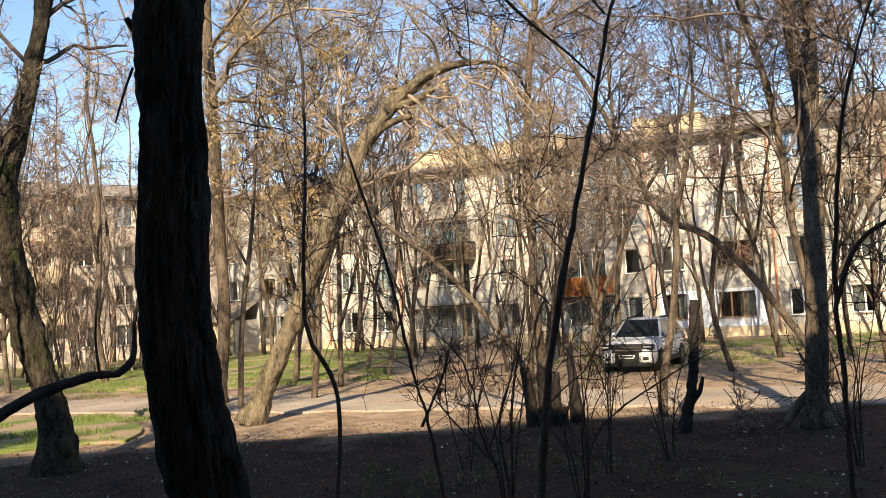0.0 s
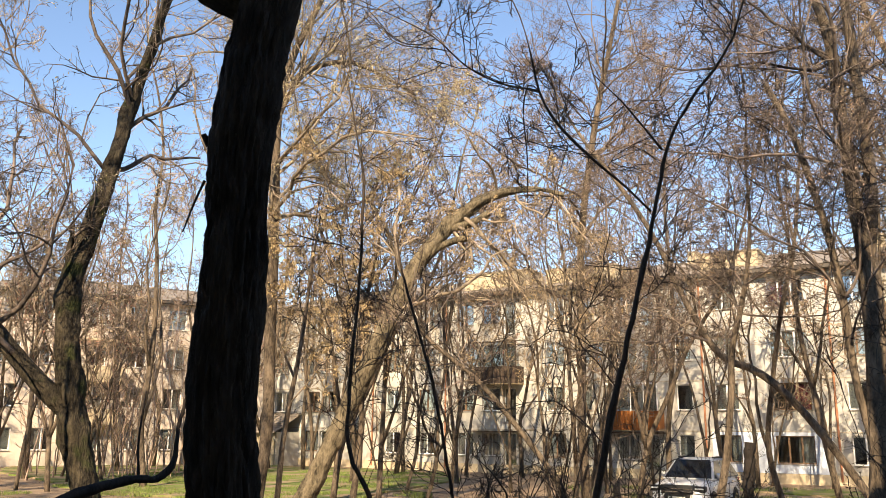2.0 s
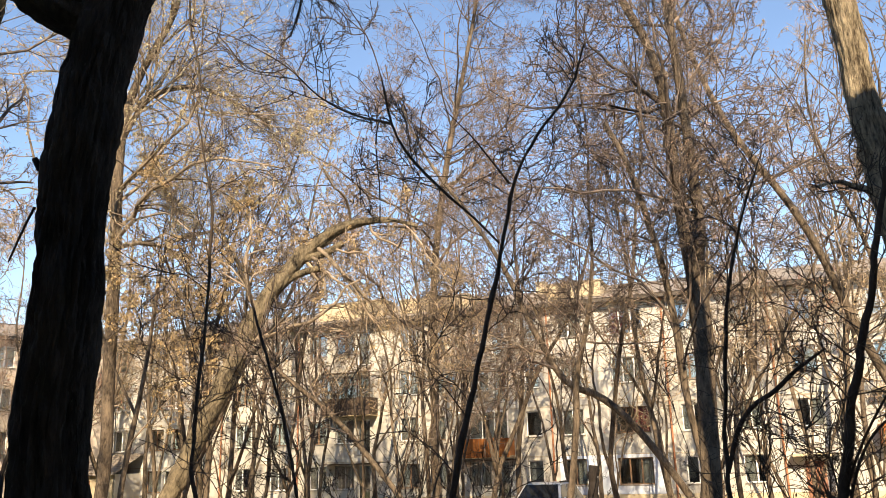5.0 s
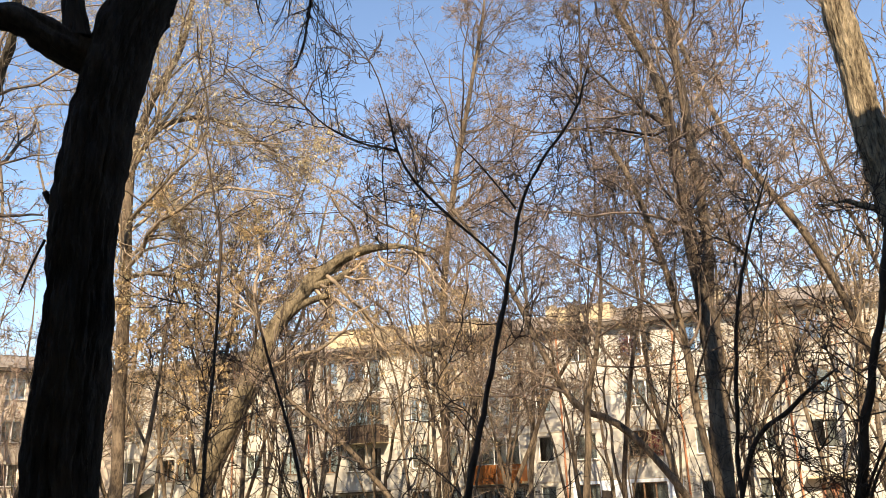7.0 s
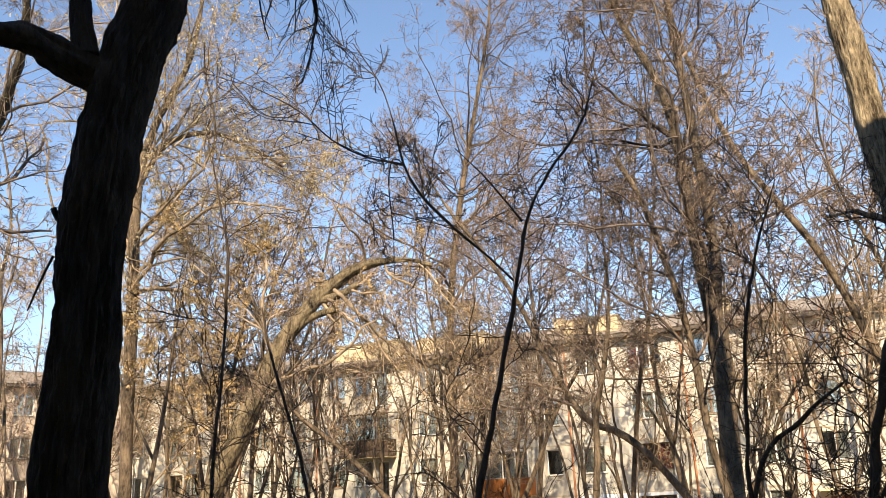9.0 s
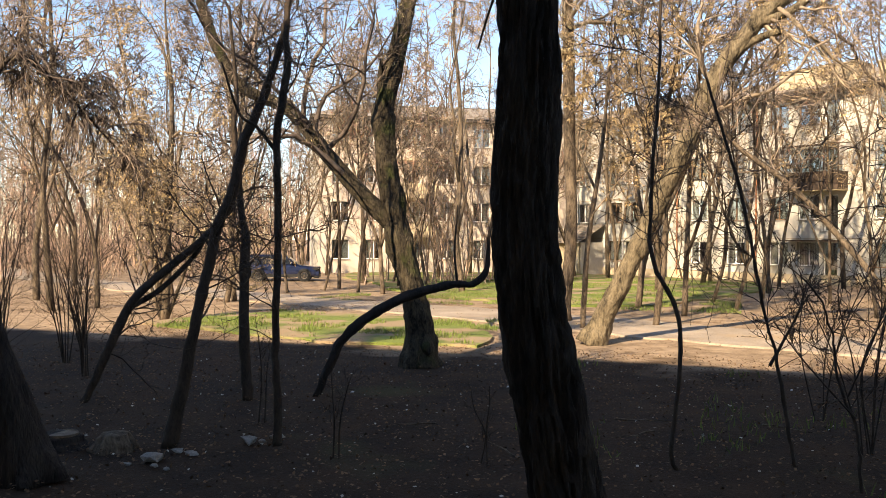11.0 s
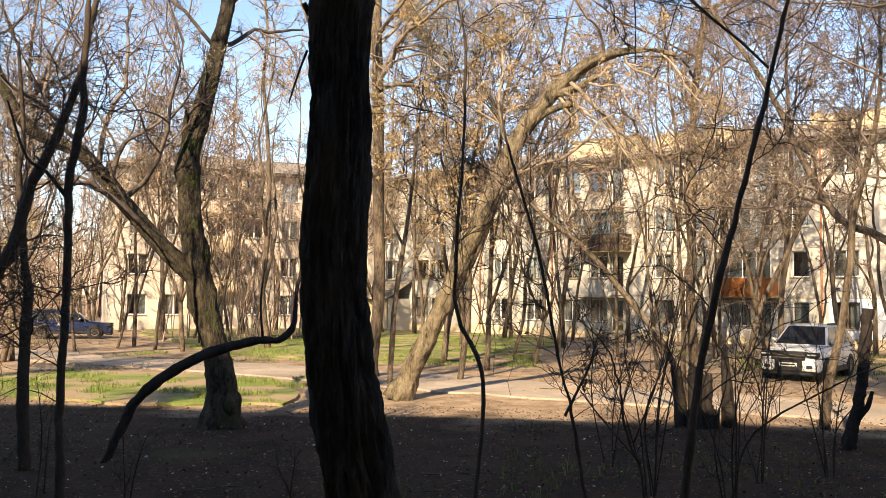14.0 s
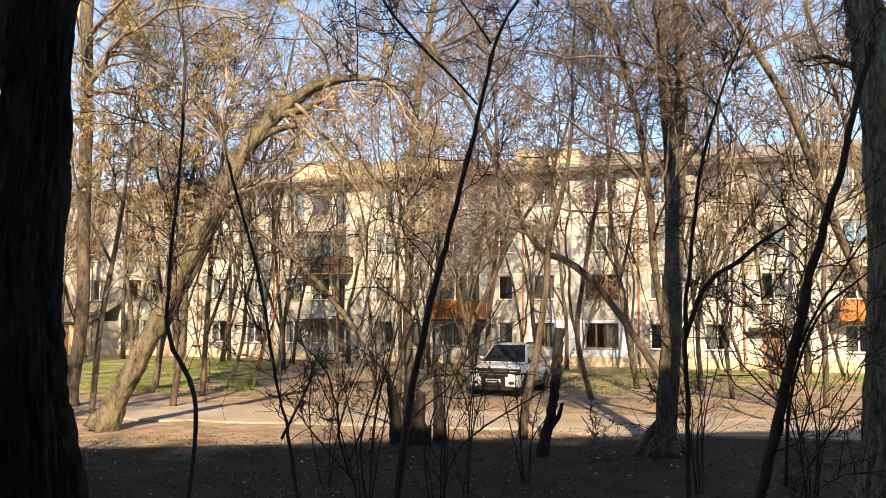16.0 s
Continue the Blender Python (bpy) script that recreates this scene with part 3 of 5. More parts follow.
GOLDEN_TREE = ('golden',
        [(-2.30, 24.20, 0.00, 0.100), (-2.05, 24.10, 2.60, 0.085), (-2.20, 24.00, 5.00, 0.070), (-1.80, 24.00, 7.20, 0.050), (-1.50, 24.00, 9.20, 0.030)],
        [[(-2.18, 24.02, 4.60, 0.050), (-2.90, 24.10, 6.40, 0.040), (-3.30, 24.10, 8.30, 0.025)],
         [(-1.90, 24.00, 6.60, 0.040), (-1.00, 23.90, 8.00, 0.028), (-0.40, 23.90, 9.30, 0.018)]])
SECOND_GOLDEN = ('golden',
        [(-4.10, 22.60, 0.00, 0.085), (-3.95, 22.50, 2.30, 0.070), (-3.60, 22.40, 4.60, 0.055), (-3.40, 22.40, 6.80, 0.035), (-3.20, 22.40, 8.50, 0.020)],
        [[(-3.75, 22.44, 3.80, 0.040), (-4.60, 22.50, 5.60, 0.030), (-5.00, 22.50, 7.40, 0.018)]])
DROOPING_TREE = ('broom',
        [(-11.13, 10.09, 0.00, 0.070), (-11.22, 9.98, 1.90, 0.062), (-11.24, 9.98, 3.60, 0.055), (-11.21, 10.00, 4.90, 0.046), (-10.97, 10.26, 5.33, 0.036), (-10.61, 10.63, 4.95, 0.028), (-10.25, 10.98, 4.40, 0.020), (-9.85, 11.33, 3.80, 0.012)],
        [])
SUNLIT_TREE = ('golden',
        [(-21.72, 21.59, 0.00, 0.124), (-21.82, 21.48, 2.21, 0.101), (-21.90, 21.41, 4.46, 0.089), (-21.74, 21.57, 6.73, 0.083), (-21.72, 21.59, 8.99, 0.066), (-21.77, 21.54, 11.23, 0.048)],
        [])
STEM_CLUMP = ('golden',
        [(-16.17, 20.37, 0.00, 0.15), (-16.10, 20.42, 2.96, 0.115), (-16.01, 20.49, 6.33, 0.075), (-16.16, 20.38, 8.66, 0.036)],
        [[(-16.20, 20.35, 0.10, 0.11), (-16.50, 20.11, 2.62, 0.085), (-16.87, 19.82, 5.09, 0.041), (-17.61, 19.23, 7.17, 0.029)],
         [(-16.10, 20.43, 0.07, 0.063), (-15.59, 20.83, 1.96, 0.048), (-15.17, 21.17, 4.36, 0.038)],
         [(-16.26, 20.30, 0.07, 0.052), (-16.65, 19.99, 1.78, 0.041), (-17.15, 19.59, 3.59, 0.030)]])
CURLY_TREE = ('slim',
        [(-18.48, 26.88, -0.00, 0.117), (-18.29, 27.01, 1.45, 0.104), (-18.38, 26.95, 2.74, 0.096), (-18.15, 27.11, 5.33, 0.083), (-18.62, 26.78, 8.95, 0.094), (-19.15, 26.42, 10.82, 0.078)],
        [])
# ---- trees ----
KINDS = {
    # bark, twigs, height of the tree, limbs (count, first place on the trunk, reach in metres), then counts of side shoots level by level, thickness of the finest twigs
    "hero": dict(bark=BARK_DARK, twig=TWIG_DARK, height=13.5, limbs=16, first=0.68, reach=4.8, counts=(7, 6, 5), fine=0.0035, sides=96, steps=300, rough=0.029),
    "pale": dict(bark=BARK_PALE, twig=TWIG_BROWN, height=14.0, limbs=13, first=0.62, reach=4.2, counts=(7, 7, 5), fine=0.004, sides=64, steps=180, rough=0.03, leaf=(LEAF_GOLD, 700, 0.06)),
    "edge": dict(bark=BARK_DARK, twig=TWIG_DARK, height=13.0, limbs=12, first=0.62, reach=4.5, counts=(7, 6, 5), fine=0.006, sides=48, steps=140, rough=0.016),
    "moss": dict(bark=BARK_MOSS, twig=TWIG_BROWN, height=13.0, limbs=12, first=0.5, reach=4.2, counts=(7, 7, 5), fine=0.0045, sides=40, steps=150, rough=0.028, burr=0.16, leaf=(LEAF_PALE, 2400, 0.05)),
    "lean": dict(bark=BARK_TAN, twig=TWIG_TAN, height=0, limbs=9, first=0.5, reach=3.6, counts=(6, 6, 4), fine=0.005, sides=40, steps=150, rough=0.026, burr=0.1, leaf=(LEAF_GOLD, 2600, 0.06)),
    "fork": dict(bark=BARK_GREY, twig=TWIG_BROWN, height=16.0, limbs=17, first=0.42, reach=4.2, counts=(8, 7, 6), fine=0.0055, sides=28, steps=80, rough=0.018, leaf=(BUD_TAN, 22000, 0.038)),
    "slim": dict(bark=BARK_GREY, twig=TWIG_BROWN, height=15.0, limbs=17, first=0.3, reach=3.6, counts=(8, 7, 6), fine=0.0055, sides=12, steps=50, rough=0.006, leaf=(BUD_TAN, 10000, 0.038)),
    "golden": dict(bark=BARK_GREY, twig=TWIG_TAN, height=13.0, limbs=13, first=0.3, reach=4.2, counts=(7, 7, 5), fine=0.007, sides=10, steps=40, rough=0.006, leaf=(LEAF_GOLD, 9000, 0.085)),
    "willow": dict(bark=BARK_GREY, twig=TWIG_TAN, height=21.0, limbs=26, first=0.33, reach=7.4, counts=(8, 8, 5), fine=0.0055, sides=16, steps=70, rough=0.008, leaf=(LEAF_PALE, 42000, 0.07), up=-0.12),
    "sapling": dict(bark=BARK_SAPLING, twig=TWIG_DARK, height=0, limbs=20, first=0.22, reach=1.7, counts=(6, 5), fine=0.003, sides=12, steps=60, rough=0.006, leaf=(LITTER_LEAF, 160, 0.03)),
    "snag": dict(bark=BARK_SHADED, twig=TWIG_DARK, height=0, limbs=0, first=0.5, reach=1, counts=(), fine=0.003, sides=16, steps=60, rough=0.016, burr=0.03),
    "mid": dict(bark=BARK_GREY, twig=TWIG_TAN, height=0, limbs=7, first=0.5, reach=3.6, counts=(6, 5, 3), fine=0.0075, sides=10, steps=36, rough=0.0, leaf=(LEAF_GOLD, 3200, 0.052)),
    "midrose": dict(bark=BARK_GREY, twig=TWIG_BROWN, height=0, limbs=7, first=0.5, reach=3.6, counts=(6, 5, 3), fine=0.0075, sides=10, steps=36, rough=0.0, leaf=(BUD_TAN, 5000, 0.045)),
    "broom": dict(bark=BARK_SAPLING, twig=TWIG_BROWN, height=0, limbs=60, first=0.66, reach=1.6, counts=(9, 7), fine=0.006, sides=10, steps=50, rough=0.004, up=-0.3),
    "far": dict(bark=BARK_GREY, twig=TWIG_TAN, height=0, limbs=4, first=0.35, reach=4.0, counts=(5, 4, 3), fine=0.013, sides=8, steps=14, rough=0.0, leaf=(LEAF_GOLD, 450, 0.12)),
    "farrose": dict(bark=BARK_GREY, twig=TWIG_TAN, height=0, limbs=4, first=0.35, reach=4.2, counts=(5, 4, 3), fine=0.013, sides=8, steps=14, rough=0.0, leaf=(BUD_ROSE, 500, 0.11)),
}


def bark_tube(course, sides, rough, rng, flare=True, burr=0.0):
    """A trunk with furrows: its skin is pushed in and out along uneven ridges."""
    P, R = course[:, :3], course[:, 3].copy()
    rough = min(rough, R.max() * (0.1 if R.max() > 0.12 else 0.17))
    verts, quads = tube_arrays(P[None], R[None], sides)
    if rough:
        K = len(P)
        V = verts.reshape(K, sides, 3)
        out = unit(V - P[:, None])
        run = np.concatenate([[0], np.cumsum(np.linalg.norm(np.diff(P, axis=0), axis=1))])
        seed = rng.uniform(0, 50)
        d = np.empty((K, sides))
        many = 1.2 + sides / 32
        for i in range(K):
            for j in range(sides):
                o = out[i, j]
                girth = 0.6 + R[i] * 9
                ridge = noise.noise((o[0] * girth * many + seed, o[1] * girth * many, run[i] * (1.2 + many)))
                fine = noise.noise((o[0] * girth * many * 2.4 + seed, o[1] * girth * many * 2.4 + 9, run[i] * 8))
                swell = noise.noise((o[0] * 0.8 + seed, o[1] * 0.8 + 5, run[i] * 1.3))
                d[i, j] = rough * (0.7 - 3.0 * abs(ridge) + 0.8 * fine) + rough * 1.6 * swell
                if flare and R.max() > 0.18 and P[i, 2] < 0.6:           # roots spread at the foot
                    low = (1 - max(P[i, 2], 0) / 0.6) ** 2
                    d[i, j] += low * R.max() * (0.12 + 0.75 * max(0.0, noise.noise((o[0] * 1.7 + seed, o[1] * 1.7, 3.0))))
                if flare and burr:                                       # burrs
                    d[i, j] += burr * max(0.0, noise.noise((o[0] * 1.2 + seed, o[1] * 1.2 + 20, run[i] * 2.2)) - 0.1)
        verts = (V + out * d[:, :, None] * (R / R.max())[:, None, None] ** 0.5).reshape(-1, 3)
    caps = [list(range(sides))[::-1], [(len(P) - 1) * sides + j for j in range(sides)]]
    return verts, quads, caps


def trunk_mesh(name, course, sides, rough, rng, mat, parent, label="", flare=True, burr=0.0):
    verts, quads, caps = bark_tube(course, sides, rough, rng, flare, burr)
    n = len(verts)
    verts = np.vstack([verts, course[:1, :3], course[-1:, :3]])
    last = (len(course) - 1) * sides
    j = np.arange(sides)
    tris = np.concatenate([np.stack([(j + 1) % sides, j, np.full(sides, n)], 1), np.stack([last + j, last + (j + 1) % sides, np.full(sides, n + 1)], 1)])
    return mesh_object(name, verts, quads, mat, parent, label, tris)


def tree(name, spec, seed, label, category="tree", group="", **change):
    kind, trunk, limbs = spec
    k = dict(KINDS[kind], **change)
    rng = np.random.default_rng(seed)
    pts = [np.array(p) for p in trunk]
    if pts[0][2] > 0.03:                                   # down to the ground, with a root flare
        way = pts[0] - pts[1]
        way = way / max(-way[2], 0.2)
        drop = pts[0][2] + 0.05
        foot = pts[0].copy()
        foot[:2] += way[:2] * min(drop, 1.0) * 0.6
        foot[2], foot[3] = -0.05, pts[0][3] * 1.25
        pts.insert(0, foot)
    else:
        pts[0][2] = -0.05
    if pts[-1][2] < k["height"]:                           # on to the top
        way = unit(pts[-1][:3] - pts[-2][:3])
        here = pts[-1]
        while here[2] < k["height"]:
            way = unit(way + rng.normal(scale=0.12, size=3) + np.array([0, 0, 0.12]))
            way[2] = max(way[2], 0.45)
            here = np.append(here[:3] + way * 1.3, max(here[3] * 0.78, 0.02))
            pts.append(here)
    base = pts[0][:3] * np.array([1, 1, 0])
    course = spline(pts, k["steps"])
    course[:, :3] -= base
    if k["rough"]:
        course[:, :2] += np.cumsum(rng.normal(scale=0.005 if kind in ("sapling", "snag") else 0.002, size=(len(course), 2)), axis=0)
    if kind in ("sapling", "snag"):                        # knots and small bends of young wood
        for i, p in enumerate(course):
            u = i / k["steps"] * 24
            p[0] += 0.014 * noise.noise((u, seed, 1.0))
            p[2] += 0.014 * noise.noise((u, seed, 7.0)) * (i > 2)
            p[3] *= 1 + 0.35 * max(0.0, noise.noise((u * 1.6, seed, 4.0)))
    top = thing(name, Matrix.Translation(base), label, category, group)
    trunk_mesh("trunk", course, k["sides"], k["rough"], rng, k["bark"], top, burr=k.get("burr", 0.0))
    fathers = [course]
    for limb in limbs:
        q = [np.array(p) for p in limb]
        c = spline(q, max(8, k["steps"] // 3))
        c[:, :3] -= base
        trunk_mesh("limb", c, max(8, k["sides"] // 2), k["rough"] * 0.5, rng, k["bark"], top, flare=False)
        fathers.append(c)
    if not k["limbs"]:
        return top
    bag, thin = Bag(), None
    up = k.get("up", 0.05)
    for n, c in enumerate(fathers):
        if n and np.linalg.norm(c[0, :3] - c[-1, :3]) < (1.15 if kind == "hero" else 0.6):
            continue
        sel = np.linspace(0, len(c) - 1, 16).astype(int)
        P, R = c[None, sel, :3], c[None, sel, 3]
        first = k["first"] if n == 0 else 0.4 if kind[:3] in ("mid", "far") else 0.15
        long = np.linalg.norm(np.diff(c[:, :3], axis=0), axis=1).sum()
        many = k["limbs"] if n == 0 else max(3, int(k["limbs"] * min(1, long / (5 if kind == "sapling" else 8))))
        fine = k["fine"]
        levels = [sprout(rng, P, R, many, first, 1.0, k["reach"] / long * min(1, 0.5 + long / 14), 56, 9, max(up, 0.03) + 0.05, 0.24, 0.22 if kind == "sapling" else 0.42, fine * (1.8 if kind == "sapling" else 2.6))]
        for depth, count in enumerate(k["counts"]):
            levels.append(sprout(rng, *levels[-1], count, 0.12, 1.0, (0.55, 0.5, 0.5)[depth], 48, ((4, 3, 2) if kind[:3] == "far" else (6, 4, 2) if kind[:3] == "mid" else (6, 4, 2))[depth], up * (1, 1.5, 3)[depth] if up < 0 else (0.06, -0.06, 0.02)[depth], (0.26, 0.3, 0.3)[depth],
                                 0.6, fine * (1.6, 1.2, 1.0)[depth]))
        for depth, (Q, S) in enumerate(levels):
            bag.add(*tube_arrays(Q, S, (6, 4, 3, 3)[depth]))
        thin = levels[-1][0] if thin is None else np.concatenate([thin, levels[-1][0]])
    bag.make("crown", k["twig"], top, "bare branches and fine twigs", "stuff")
    if k.get("leaf"):
        mat, n, size = k["leaf"]
        v, q = leaf_arrays(rng, thin, n, size)
        tagged(mesh_object("leaves", v, q, mat, top, "small dry seeds and opening buds", smooth=False), kind="stuff")
    return top


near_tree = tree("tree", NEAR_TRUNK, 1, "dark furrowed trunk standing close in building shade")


def hanging_twigs(top, limb, seed, count, reach):
    """Fine shoots that hang from the end of a limb."""
    rng = np.random.default_rng(seed)
    c = spline(limb, 24)
    c[:, :3] -= np.array(top.matrix_world.translation)
    one = sprout(rng, c[None, :, :3], c[None, :, 3], count, 0.3, 1.0, reach, 50, 9, -0.13, 0.16, 0.5, 0.0022)
    two = sprout(rng, *one, 6, 0.1, 1.0, 0.5, 40, 6, -0.1, 0.2, 0.6, 0.0016)
    bag = Bag()
    bag.add(*tube_arrays(*one, 5))
    bag.add(*tube_arrays(*two, 3))
    bag.make("crown", TWIG_DARK, top, "fine dark hanging shoots", "stuff")


hanging_twigs(near_tree, NEAR_TRUNK[2][4], 21, 34, 0.34)
tree("tree", RIGHT_TRUNK, 2, "thick grey trunk, shaded below and sunlit above")
tree("tree", MOSSY_TREE, 3, "mossy forked tree with a burl at its foot")
tree("tree", LEANING_TREE, 4, "leaning sunlit tree with two sawn limb stubs")
tree("tree", FORKED_TREE, 5, "tall tree forking into two stems beside the road")
tree("tree", DIAGONAL_TREE, 6, "slim tree slanting across the facade", leaf=(BUD_TAN, 6000, 0.038))
tree("tree", CENTRE_TREE, 7, "slender upright tree before the cream facade", height=21.0, limbs=42, reach=6.4, counts=(8, 7, 5), leaf=(BUD_TAN, 26000, 0.042))
tree("tree", CROOKED_TREE, 8, "crooked slim tree at the edge of the shade")
tree("tree", LEFT_LEANING_TREE, 9, "thin tree leaning over the sunny ground", height=6.5, limbs=9, reach=2.4, counts=(5, 5, 3), leaf=(BUD_TAN, 900, 0.035))
tree("tree", TREE_BEHIND_TRUNK, 10, "big tree with arching limbs and hanging pale catkins")
tree("tree", GOLDEN_TREE, 17, "slender tree thick with dry golden seeds", height=9.5, leaf=(LEAF_GOLD, 20000, 0.062), reach=3.2, limbs=9, counts=(6, 6, 4))
tree("tree", SECOND_GOLDEN, 19, "low tree hazy with dry golden seeds", height=8.6, leaf=(LEAF_GOLD, 11000, 0.058), reach=2.8, limbs=7, counts=(6, 5, 4))
tree("tree", DROOPING_TREE, 18, "bowed young tree with a dense hanging brush of dark twigs")
tree("tree", SUNLIT_TREE, 11, "upright tree with dry golden seed clusters")
tree("tree", STEM_CLUMP, 12, "clump of grey stems with dry golden seeds")
tree("tree", CURLY_TREE, 13, "slim tree with a curved stem in the sun")
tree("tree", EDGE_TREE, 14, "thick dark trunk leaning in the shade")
tree("snag", BROKEN_STEM, 15, "broken dark stem with one short stub", "dead tree")
tree("fallen_branch", FALLEN_BRANCH, 16, "bowed dead branch rising from shaded ground", "branch")
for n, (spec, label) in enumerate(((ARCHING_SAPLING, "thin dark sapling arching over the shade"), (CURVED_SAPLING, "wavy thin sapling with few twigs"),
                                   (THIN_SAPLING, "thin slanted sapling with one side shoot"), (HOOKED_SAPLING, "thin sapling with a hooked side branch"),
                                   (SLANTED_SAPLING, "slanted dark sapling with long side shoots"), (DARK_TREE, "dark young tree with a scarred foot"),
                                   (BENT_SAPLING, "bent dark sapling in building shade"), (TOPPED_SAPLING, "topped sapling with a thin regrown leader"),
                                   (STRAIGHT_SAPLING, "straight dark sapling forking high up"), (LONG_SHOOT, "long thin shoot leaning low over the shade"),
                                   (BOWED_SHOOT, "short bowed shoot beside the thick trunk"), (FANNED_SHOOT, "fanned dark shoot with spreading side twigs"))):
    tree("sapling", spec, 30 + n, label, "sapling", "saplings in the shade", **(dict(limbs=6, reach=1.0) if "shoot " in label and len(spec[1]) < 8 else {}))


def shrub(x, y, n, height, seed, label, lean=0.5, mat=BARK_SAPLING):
    """A fan of thin stems from one foot."""
    rng = np.random.default_rng(seed)
    top = thing("shrub", Matrix.Translation((x, y, 0)), label, "shrub", "leafless shrubs")
    for i in range(n):
        h = height * rng.uniform(0.6, 1.1)
        a, l = rng.uniform(0, 6.28), rng.uniform(0.1, 1) * lean * h
        k = min(1.0, height / 3.2) ** 2
        q = [(math.cos(a) * 0.05, math.sin(a) * 0.05, -0.03, 0.011), (math.cos(a) * l * 0.25 + rng.normal(0, 0.09) * k, math.sin(a) * l * 0.25 + rng.normal(0, 0.06) * k, h * 0.4, 0.009),
             (math.cos(a) * l * 0.6 + rng.normal(0, 0.12) * k, math.sin(a) * l * 0.6 + rng.normal(0, 0.08) * k, h * 0.75, 0.006), (math.cos(a) * l, math.sin(a) * l, h, 0.003)]
        c = spline(q, 14)
        bag = Bag()
        bag.add(*tube_arrays(c[None, :, :3], c[None, :, 3], 6))
        one = sprout(rng, c[None, :, :3], c[None, :, 3], 10, 0.25, 1, 0.34, 42, 6, 0.05, 0.16, 0.5, 0.003)
        two = sprout(rng, *one, 5, 0.15, 1, 0.5, 44, 4, 0.03, 0.2, 0.6, 0.0022)
        bag.add(*tube_arrays(*one, 4))
        bag.add(*tube_arrays(*two, 3))
        bag.make("stem", mat, top)
    return top


for i, (x, y, n, h) in enumerate(((1.35, 10.5, 7, 3.1), (2.0, 9.0, 5, 2.7), (2.9, 11.5, 5, 2.7), (1.0, 12.3, 4, 2.4), (-5.9, 9.4, 2, 1.3), (-2.6, 8.6, 2, 1.2), (-4.2, 8.2, 2, 0.9), (6.2, 11.0, 6, 2.6), (6.4, 8.8, 7, 2.9), (4.0, 12.2, 5, 2.3), (-10.8, 11.5, 9, 2.6), (-12.2, 12.5, 9, 3.0), (-9.9, 8.9, 4, 2.6), (-13.6, 14.4, 10, 3.6), (-11.6, 10.4, 9, 3.4))):
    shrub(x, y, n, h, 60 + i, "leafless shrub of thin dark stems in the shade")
# ---- ground ----
def sheet(name, outline, z, mat, label, category, wob=0.0, grid=0.5, seed=0):
    """A flat patch with an uneven outline, from a few corner points."""
    rng = np.random.default_rng(seed)
    pts = []
    for (x0, y0), (x1, y1) in zip(outline, outline[1:] + outline[:1]):
        n = max(2, int(math.hypot(x1 - x0, y1 - y0) / grid))
        for i in range(n):
            u = i / n
            x, y = x0 + (x1 - x0) * u, y0 + (y1 - y0) * u
            pts.append((x + wob * noise.noise((x * 0.9, y * 0.9, seed)) * 2, y + wob * noise.noise((x * 0.9, y * 0.9, seed + 7.3)) * 2, z))
    bm = bmesh.new()
    rim = [bm.verts.new(p) for p in pts]
    low = [bm.verts.new((x, y, z - 0.12)) for x, y, z in pts]
    for i in range(len(rim)):
        bm.faces.new([rim[i - 1], rim[i], low[i], low[i - 1]])
    bmesh.ops.triangulate(bm, faces=[bm.faces.new(rim)])
    return tagged(part(name, bm, mat, None), label, category, kind="structure")


def ground_sheet():
    """Earth that reaches the horizon, finely stepped and slightly uneven near the camera."""
    xs = np.concatenate([[-2500, -600, -200], np.arange(-70, 60.1, 0.6), [200, 600, 2500]])
    ys = np.concatenate([[-2500, -600, -100], np.arange(-14, 75.1, 0.6), [200, 600, 2500]])
    X, Y = np.meshgrid(xs, ys)
    Z = np.zeros_like(X)
    for i in range(X.shape[0]):
        for j in range(X.shape[1]):
            if abs(X[i, j]) < 70 and -14 < Y[i, j] < 75:
                Z[i, j] = 0.018 * noise.noise((X[i, j] * 0.35, Y[i, j] * 0.35, 0)) + 0.016 * noise.noise((X[i, j] * 1.3, Y[i, j] * 1.3, 3)) - 0.02
    v = np.stack([X, Y, Z], -1).reshape(-1, 3)
    w = X.shape[1]
    i, j = np.meshgrid(np.arange(X.shape[0] - 1), np.arange(w - 1), indexing="ij")
    a = (i * w + j).ravel()
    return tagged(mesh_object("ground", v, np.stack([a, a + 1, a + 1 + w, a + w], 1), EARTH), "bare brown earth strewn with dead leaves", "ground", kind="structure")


ground_sheet()
sheet("road", [(-75, 62), (-34, 37.5), (-16, 30.0), (-9, 28.0), (-3, 25.5), (4, 22.3), (12, 19.0), (40, 8.5), (38, 4.0), (11, 15.6), (3, 19.2), (-2.5, 21.2), (-8, 23.8), (-13, 25.6), (-30, 32.0), (-75, 55)], 0.03, ASPHALT,
      "worn dusty asphalt lane between trees", "road", 0.25, 0.8, 1)
sheet("lawn", [(-13, 33), (-6.5, 30), (-3.0, 31.5), (-1.5, 36), (1.5, 45), (0, 54), (-12, 60), (-30, 62), (-24, 48)], 0.045, GRASS_SOIL, "patch of fresh green grass before the building", "lawn", 0.3, 0.8, 2)
sheet("verge", [(-16, 19.0), (-10, 17.4), (-5.6, 17.6), (-6.2, 21.5), (-10, 23.6), (-14, 24.6)], 0.045, GRASS_SOIL, "thin green grass beside the lane", "lawn", 0.3, 0.8, 3)
sheet("verge", [(14, 37.5), (17, 34), (27, 28.5), (31, 31), (19, 40)], 0.045, GRASS_SOIL, "weedy strip at the foot of the facade", "lawn", 0.3, 0.8, 4)


